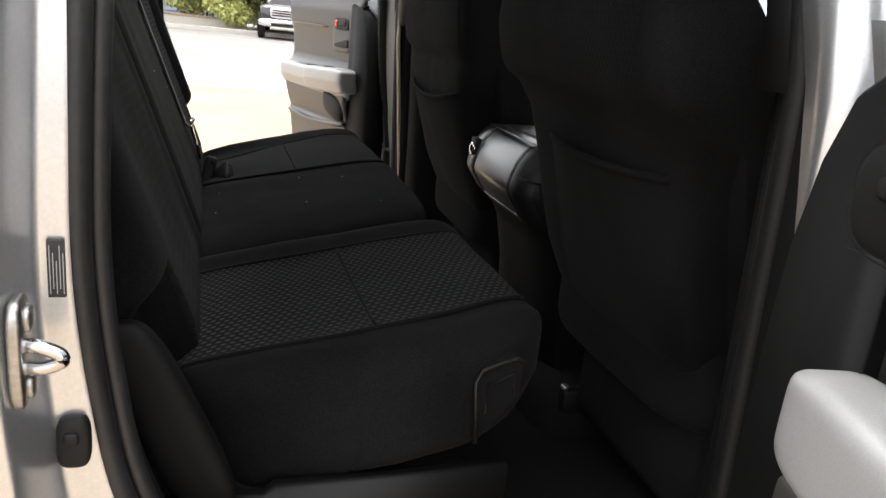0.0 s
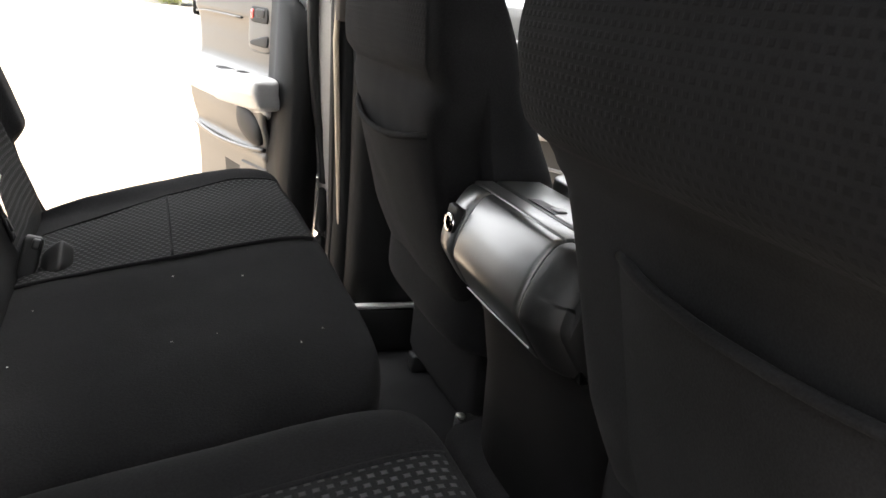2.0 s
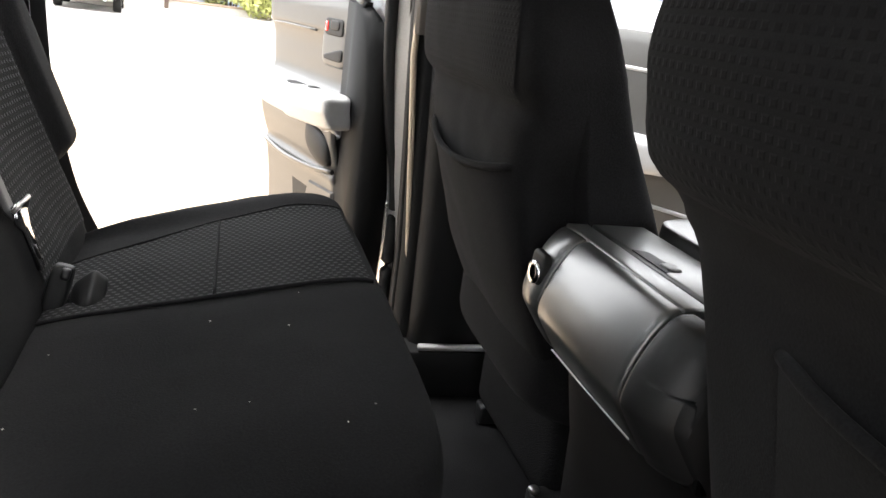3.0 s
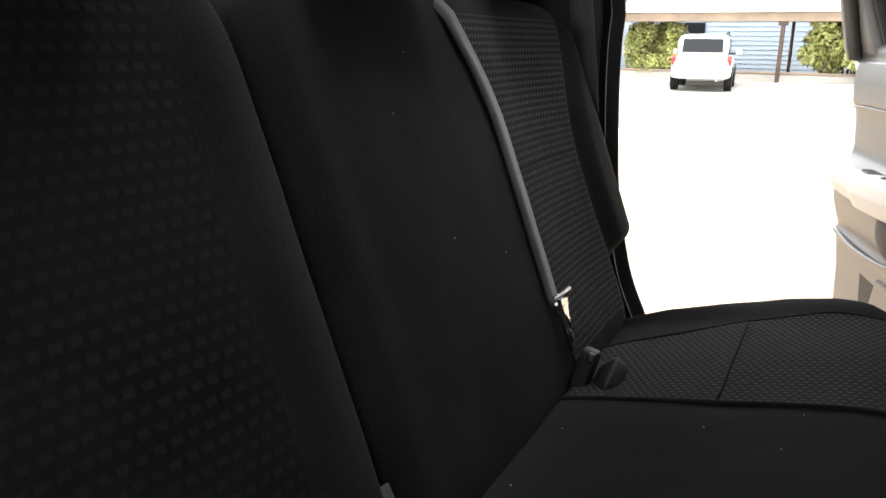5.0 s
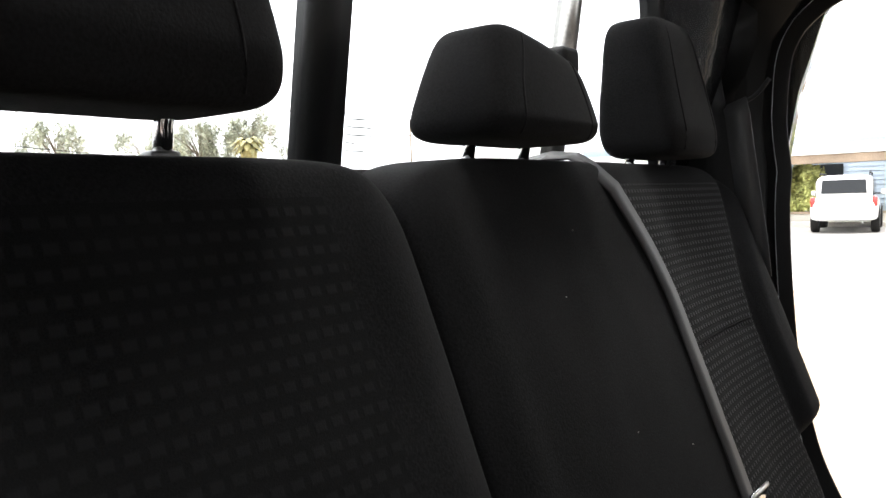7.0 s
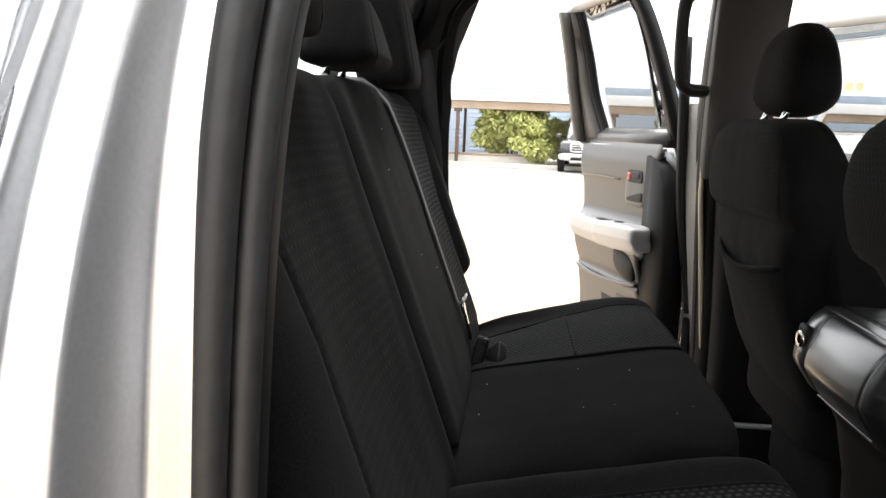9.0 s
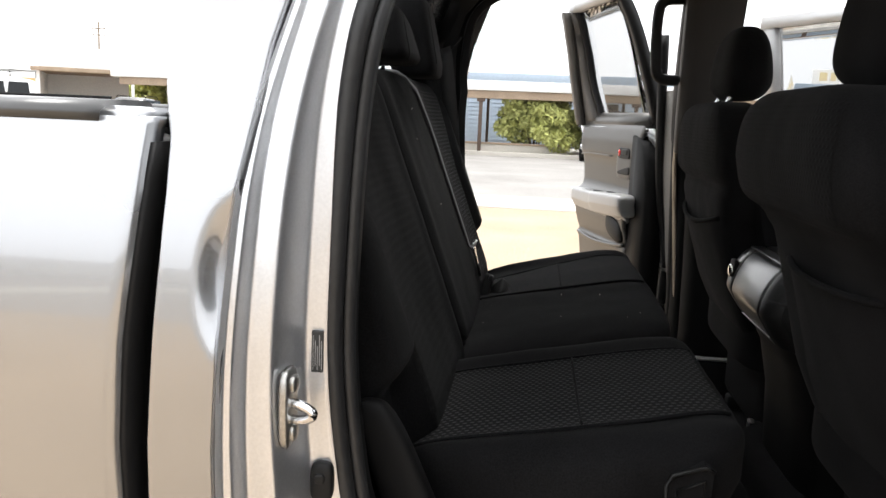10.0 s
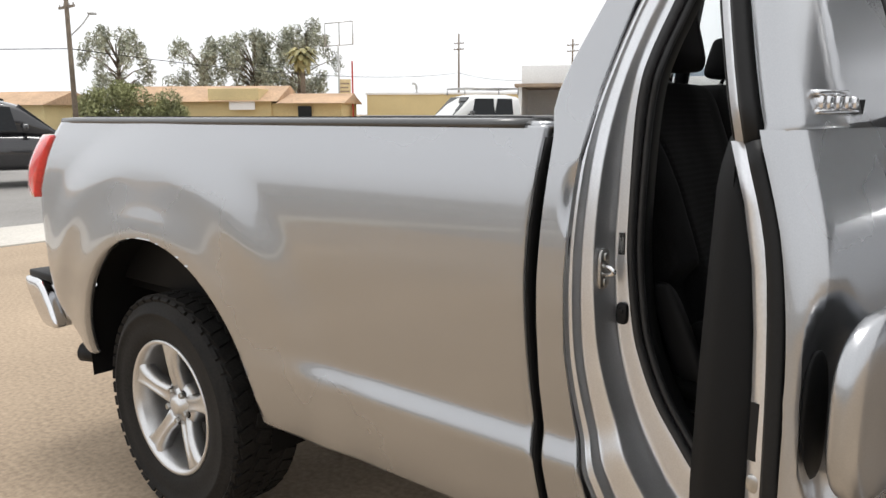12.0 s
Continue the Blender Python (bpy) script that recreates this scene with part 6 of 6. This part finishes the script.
        grille = part("grille", puff(h - 0.02, 0, 0.90, 0.06, 0.55, 0.17, 6, 8), CHROME, ob, "chrome grille")
        for z in (0.82, 0.90, 0.98):
            part("grille_slot", block(h + 0.02, h + 0.05, -0.48, 0.48, z - 0.025, z + 0.02), RUBBER, grille, smooth=False)
        part("bumper_guard", block(h + 0.08, h + 0.13, -0.5, 0.5, 0.46, 0.56, 0.01), RUBBER, ob)
    part("windscreen", loft([[(front + 0.10, y * 0.70, belt + 0.09), (front + (0.66 if kind == "suv" else 0.62), y * 0.70, belt + 0.05), (front + 0.03, y * 0.66, H - 0.08)] for y in (-1, 1)]), DARKGLASS, ob, "dark windscreen", smooth=False)
    return ob


car("sports_utility_car", "white sport utility car parked with its tail to the lot", "car", (-4.05, 26.6, 0.012), 96, WHITEPAINT, "suv")
car("parked_pickup", "black pickup with a chrome grille facing the lot", "pickup truck", (3.1, 29.3, 0.012), -97, BLACKPAINT, "pickup")
car("sports_utility_car", "black sport utility car beyond the concrete strip", "car", (-16.4, 3.95, 0.012), 69, BLACKPAINT, "suv")
car("parked_pickup", "white work truck with a roof rack near the open shed", "pickup truck", (-16.6, 20.8, 0.012), 246, WHITEPAINT, "pickup").scale = (1.1, 1.1, 1.1)
rack = thing("ladder_rack", "grey steel ladder rack on the white truck", "rack", (-16.6, 20.8, 2.09), 246)
for y in (-0.7, 0.7):
    part("rack_bar", tube([(-1.0, y, 0.0), (-1.0, y, 0.22), (1.2, y, 0.22), (1.2, y, 0.0)], 0.03, 6), STEEL, rack)
for x in (-1.0, 0.1, 1.2):
    part("cross_bar", tube([(x, -0.7, 0.22), (x, 0.7, 0.22)], 0.03, 6), STEEL, rack)
car("sports_utility_car", "dark sport utility car parked by the open shed", "car", (-19.0, 34.6, 0.012), 100, BLACKPAINT, "suv")

# Open shed with a flat roof.
open_shed = thing("open_shed", "white open-fronted shed with a flat brown roof", "shed", (-23.4, 41.0, 0), 30)
part("roof", block(-4.6, 5.4, -3.2, 3.2, 2.95, 3.15, 0.02), WOODBEAM, open_shed, "brown flat roof edge")
part("roof_upstand", block(-4.2, 0.8, -3.0, 3.0, 3.15, 4.2, 0.02), WHITEWALL, open_shed, "white upper wall")
part("back_wall", block(-4.4, 0.2, 2.6, 2.8, 0, 2.95), WHITEWALL, open_shed, smooth=False)
part("side_wall", block(-4.4, -4.2, -2.8, 2.8, 0, 2.95), WHITEWALL, open_shed, smooth=False)
for x in (0.3, 5.0):
    part("post", block(x - 0.08, x + 0.08, -2.9, -2.74, 0, 2.95), WHITEWALL, open_shed, smooth=False)


# ---- distance: trees, palm, poles, signs and low buildings ----
def tall_tree(x, y, h, w, seed, blobs, leaves, label):
    ob = thing("tree", label, "tree", (x, y, 0))
    rnd = random.Random(seed)
    trunk = spline([(0, 0, -0.2), (0.2, 0.1, h * 0.3), (-0.1, 0.2, h * 0.6), (0.1, 0, h * 0.85)], 5)
    part("trunk", tube(trunk, [0.28 - 0.016 * i for i in range(len(trunk))], 7), BARK, ob, "pale tree trunk")
    clumps = []
    for k in range(blobs):
        a, up = rnd.uniform(0, 6.28), rnd.uniform(0.32, 0.97)
        out = w * rnd.uniform(0.15, 0.5) * (1.15 - abs(up - 0.6))
        tip = Vector((math.cos(a) * out, math.sin(a) * out, h * up))
        base = Vector(trunk[min(len(trunk) - 1, int(up * 0.8 * len(trunk)))])
        part("limb", tube([base, base.lerp(tip, 0.5) + Vector((0, 0, 0.2)), tip], [0.08, 0.05, 0.02], 5), BARK, ob)
        clumps.append((*tip, w * rnd.uniform(0.06, 0.15), w * rnd.uniform(0.06, 0.15), h * rnd.uniform(0.05, 0.1)))
        clumps.append((tip.x * 1.1, tip.y * 1.1, tip.z - h * 0.08, w * 0.09, w * 0.09, h * 0.1))
    part("crown", leaf_mass(clumps, leaves, 0.14, seed, 1.8), EUCALYPT, ob, "thin grey-green drooping crown", smooth=False)
    return ob


tall_tree(-61.3, 30.0, 8.4, 5.0, 21, 34, 5600, "tall thin grey-green tree behind the houses")
tall_tree(-62.0, 38.4, 8.2, 5.4, 22, 30, 4200, "sparse grey-green tree behind the houses")
tall_tree(-59.5, 42.2, 8.8, 6.2, 23, 44, 8200, "tall thin grey-green tree behind the houses")
tall_tree(-57.0, 45.4, 9.8, 6.4, 24, 44, 8200, "tall thin grey-green tree behind the houses")
tall_tree(-66.0, 19.0, 5.0, 5.0, 25, 9, 1500, "low grey-green tree far behind the lot")
low_bush = thing("bush", "wide olive-green bush in front of the yellow houses", "bush", (-47.8, 23.6, 0))
part("crown", leaf_mass([(0.5 * a + random.Random(k).uniform(-0.6, 0.6), 0.87 * a, random.Random(k + 90).uniform(0.7, 3.1 - 0.22 * abs(a)), 0.8, 0.8, 0.7) for k in range(34) for a in [random.Random(k + 50).uniform(-2.9, 2.9)]], 14000, 0.12, 31), OLIVE, low_bush, "dense olive-green crown", smooth=False)
for k in range(4):
    part("stem", tube([(0, (k - 1.5) * 0.6, -0.2), (0.1, (k - 1.5) * 0.8, 1.2)], [0.08, 0.04], 6), BARK, low_bush)

palm = thing("palm_tree", "palm tree with a shaggy skirt of dry fronds", "palm tree", (-51.4, 41.3, 0))
part("trunk", tube([(0, 0, -0.2), (0.05, 0, 3.0), (0, 0, 6.2)], [0.24, 0.2, 0.2], 8), BARK, palm, "grey palm trunk")
rnd = random.Random(5)
for k in range(44):
    a, up = k * 2.4, 1.1 - 2.2 * (k / 44)
    reach = 1.5 if up > -0.3 else 1.15
    d = Vector((math.cos(a), math.sin(a), 0))
    pts = [Vector((0, 0, 6.3)), Vector((0, 0, 6.35)) + d * reach * 0.5 + Vector((0, 0, up * 0.6)), Vector((0, 0, 6.1)) + d * reach * (0.95 if up > -0.3 else 0.6) + Vector((0, 0, up * 0.9 - 0.5))]
    part("frond", loft([[p + d.cross(Vector((0, 0, 1))) * w + Vector((0, 0, -w * 0.4)), p, p - d.cross(Vector((0, 0, 1))) * w + Vector((0, 0, -w * 0.4))] for p, w in zip(spline(pts, 3), (0.03, 0.1, 0.2, 0.26, 0.26, 0.18, 0.03))], closed=False), PALMLEAF, palm, smooth=False)


def utility_pole(x, y, h, arms, label):
    ob = thing("utility_pole", label, "utility pole", (x, y, 0))
    part("pole", tube([(0, 0, -0.3), (0, 0, h)], [0.16, 0.11], 8), BARK, ob, "grey-brown wooden pole")
    for z in arms:
        arm = part("cross_arm", block(-0.9, 0.9, -0.05, 0.05, z - 0.06, z + 0.06), BARK, ob, smooth=False)
        for dx in (-0.8, -0.3, 0.3, 0.8):
            part("insulator", tube([(dx, 0, z + 0.06), (dx, 0, z + 0.2)], 0.04, 6), STEEL, arm)
    return ob


utility_pole(-68.2, 83.4, 12.3, (11.0, 10.2), "wooden utility pole with two cross arms")
utility_pole(-55.3, 92.3, 11.4, (10.6, 9.8), "wooden utility pole with two cross arms")
lamp_pole = utility_pole(-42.8, 17.8, 11.0, (7.2,), "wooden pole with a street lamp arm beside the road")
part("lamp_arm", tube(spline([(0, 0, 5.6), (0.35, 0.6, 6.3), (0.5, 1.0, 6.9)], 4), 0.04, 6), STEEL, lamp_pole)
part("lamp_head", puff(0.55, 1.1, 6.92, 0.12, 0.25, 0.07, 4, 6), STEEL, lamp_pole)
wires = thing("overhead_wire", "thin dark overhead wires between the poles", "wire", (0, 0, 0))
for a, b in (((-42.8, 17.8, 5.0), (-68.2, 83.4, 7.0)), ((-42.8, 17.8, 5.0), (-60.0, -30.0, 6.4)), ((-68.2, 83.4, 7.0), (-55.3, 92.3, 6.8)), ((-55.3, 92.3, 6.8), (20.0, 120.0, 7.5))):
    a, b = Vector(a), Vector(b)
    part("wire", tube([a.lerp(b, t) - Vector((0, 0, 1.0 * 4 * t * (1 - t))) for t in np.linspace(0, 1, 14)], 0.022, 4), RUBBER, wires)

frame_sign = thing("billboard_frame", "empty white billboard frame on a tall pole", "sign", (-45.0, 39.6, 0))
part("pole", tube([(0, 0, -0.2), (0, 0, 6.7)], 0.07, 8), STEEL, frame_sign, "thin grey pole")
DIRECTION = Vector((0.74, 0.67, 0)).normalized()
for a, b in (((-1, 6.6), (1.15, 6.75)), ((-1, 8.3), (1.15, 8.5)), ((-1, 6.6), (-1, 8.3)), ((1.15, 6.75), (1.15, 8.5)), ((0.1, 6.68), (0.1, 8.4))):
    part("frame_bar", tube([DIRECTION * a[0] + Vector((0, 0, a[1])), DIRECTION * b[0] + Vector((0, 0, b[1]))], 0.045, 6), STEEL, frame_sign)
post_sign = thing("roadside_sign", "cream sign board between two red posts", "sign", (-44.7, 40.0, 0))
for k in (-0.5, 0.55):
    part("red_post", block(k - 0.06, k + 0.06, -0.06, 0.06, -0.1, 5.5), REDPAINT, post_sign, "red painted post", smooth=False)
board = part("board", block(-0.48, 0.42, -0.04, 0.04, 2.2, 4.1, 0.01), CREAM, post_sign, "cream sign board", smooth=False)
for k in range(5):
    part("lettering_bar", block(-0.38, 0.3 - 0.08 * (k % 2), -0.05, -0.038, 2.5 + 0.3 * k, 2.62 + 0.3 * k), WOODBEAM, board, smooth=False)
post_sign.rotation_euler.z = math.atan2(0.67, 0.74)

house = thing("yellow_house", "low yellow stucco houses with terracotta roofs", "house", (-48.5, 32.0, 0), 37)
part("wall", block(-8.5, 3.0, 0, 7, 0, 2.4), STUCCO, house, "yellow stucco wall", smooth=False)
part("parapet", block(-1.6, 2.2, -0.4, 5, 2.4, 3.3, 0.03), STUCCO, house, "yellow stucco parapet", smooth=False)
part("roof", loft([[(x, -0.7, 2.35), (x, 3.5, 3.6), (x, 7.6, 2.35)] for x in (-9.0, 3.6)]), TERRACOTTA, house, "terracotta tiled roof", smooth=False)
part("roof", loft([[(x, -0.9, 2.2), (x, 3.5, 3.0), (x, 7.6, 2.2)] for x in (3.6, 8.6)]), TERRACOTTA, house, "terracotta tiled roof", smooth=False)
part("wall", block(3.0, 8.2, 0.2, 7, 0, 2.2), STUCCO, house, "yellow stucco wall", smooth=False)
part("name_board", block(0.0, 1.9, -0.5, -0.42, 1.75, 2.4), WHITEWALL, house, "white name board", smooth=False)
for x in (-6.5, -4.0, 5.5):
    win = part("window", block(x - 0.5, x + 0.5, -0.06, 0.02, 1.0, 2.0), DARKGLASS, house, "dark window", smooth=False)
    part("sill", block(x - 0.6, x + 0.6, -0.12, 0.0, 0.92, 1.0), WHITEWALL, win, smooth=False)
far_house = thing("yellow_house", "long low yellow stucco building with a bent vent pipe", "house", (-40.0, 44.0, 0), 42)
part("wall", block(-4.5, 9.5, 0, 8, 0, 2.9), STUCCO, far_house, "yellow stucco wall", smooth=False)
part("coping", block(-4.6, 9.6, -0.1, 8.1, 2.9, 3.05), WHITEWALL, far_house, smooth=False)
part("vent_pipe", tube(spline([(-0.6, 0.5, 2.6), (-0.6, 0.5, 3.5), (-0.75, 0.5, 3.75), (-0.95, 0.5, 3.75)], 4), 0.09, 8), STEEL, far_house, "dark bent vent pipe")
far_house_left = thing("yellow_house", "small tan house with a terracotta roof", "house", (-58.5, 19.5, 0), 25)
part("wall", block(-4, 4, 0, 5, 0, 2.2), STUCCO, far_house_left, "tan stucco wall", smooth=False)
part("roof", loft([[(x, -0.6, 2.1), (x, 2.5, 3.1), (x, 5.6, 2.1)] for x in (-4.5, 4.5)]), TERRACOTTA, far_house_left, "terracotta tiled roof", smooth=False)

# Plain unseen wall across the lot, added for the truck paint to reflect.
slab("reflection_wall", -60, 60, -40.4, -40.0, 0, 2.4, CONCRETE, "unseen concrete wall added for paint reflections", "wall")

bush(-23.8, 46.5, 5.0, 3.4, 13, "tall green bush behind the open shed")
store_sign = thing("store_sign", "yellow shop sign on a far roof", "sign", (15.5, 38.5, 3.5), -22)
board = part("board", block(-2.0, 2.0, -0.05, 0.05, 0.3, 1.0, 0.02), WHITEWALL, store_sign, "white sign board", smooth=False)
for k, (x, w) in enumerate(((-1.5, 0.35), (-1.05, 0.25), (-0.4, 0.4), (0.1, 0.3), (0.75, 0.35), (1.2, 0.3))):
    part("lettering_bar", block(x - w / 2, x + w / 2, -0.07, -0.045, 0.45, 0.85), CREAM, board, smooth=False)
for x in (-1.6, 1.6):
    part("leg", block(x - 0.05, x + 0.05, -0.04, 0.04, -0.3, 0.35), STEEL, store_sign, smooth=False)

# Lint on the cushions.
lint = bmesh.new()
lint_rnd = random.Random(17)
for k in range(11):
    x, y = lint_rnd.uniform(0.15, 0.5), lint_rnd.uniform(-0.15, 0.24)
    r = lint_rnd.uniform(0.0005, 0.0009)
    bmesh.ops.create_cube(lint, size=1, matrix=pose(x, y, cushion_top(x, y, L_C, L_H, L_BUMPS) + 0.002, 30, 0, lint_rnd.uniform(0, 180)) @ Matrix.Diagonal((r * 2.5, r, r, 1)))
for k in range(4):
    y, z = lint_rnd.uniform(-0.1, 0.24), lint_rnd.uniform(1.1, 1.45)
    bmesh.ops.create_cube(lint, size=1, matrix=pose(back_face(y, z, BL_C, BL_H) + 0.001, y, z, 30, 20, 40) @ Matrix.Diagonal((0.0008, 0.0012, 0.0009, 1)))
tagged(part("lint", lint, PAPER, None, smooth=False), "pale lint specks on the black seat cloth", "lint", kind="stuff")
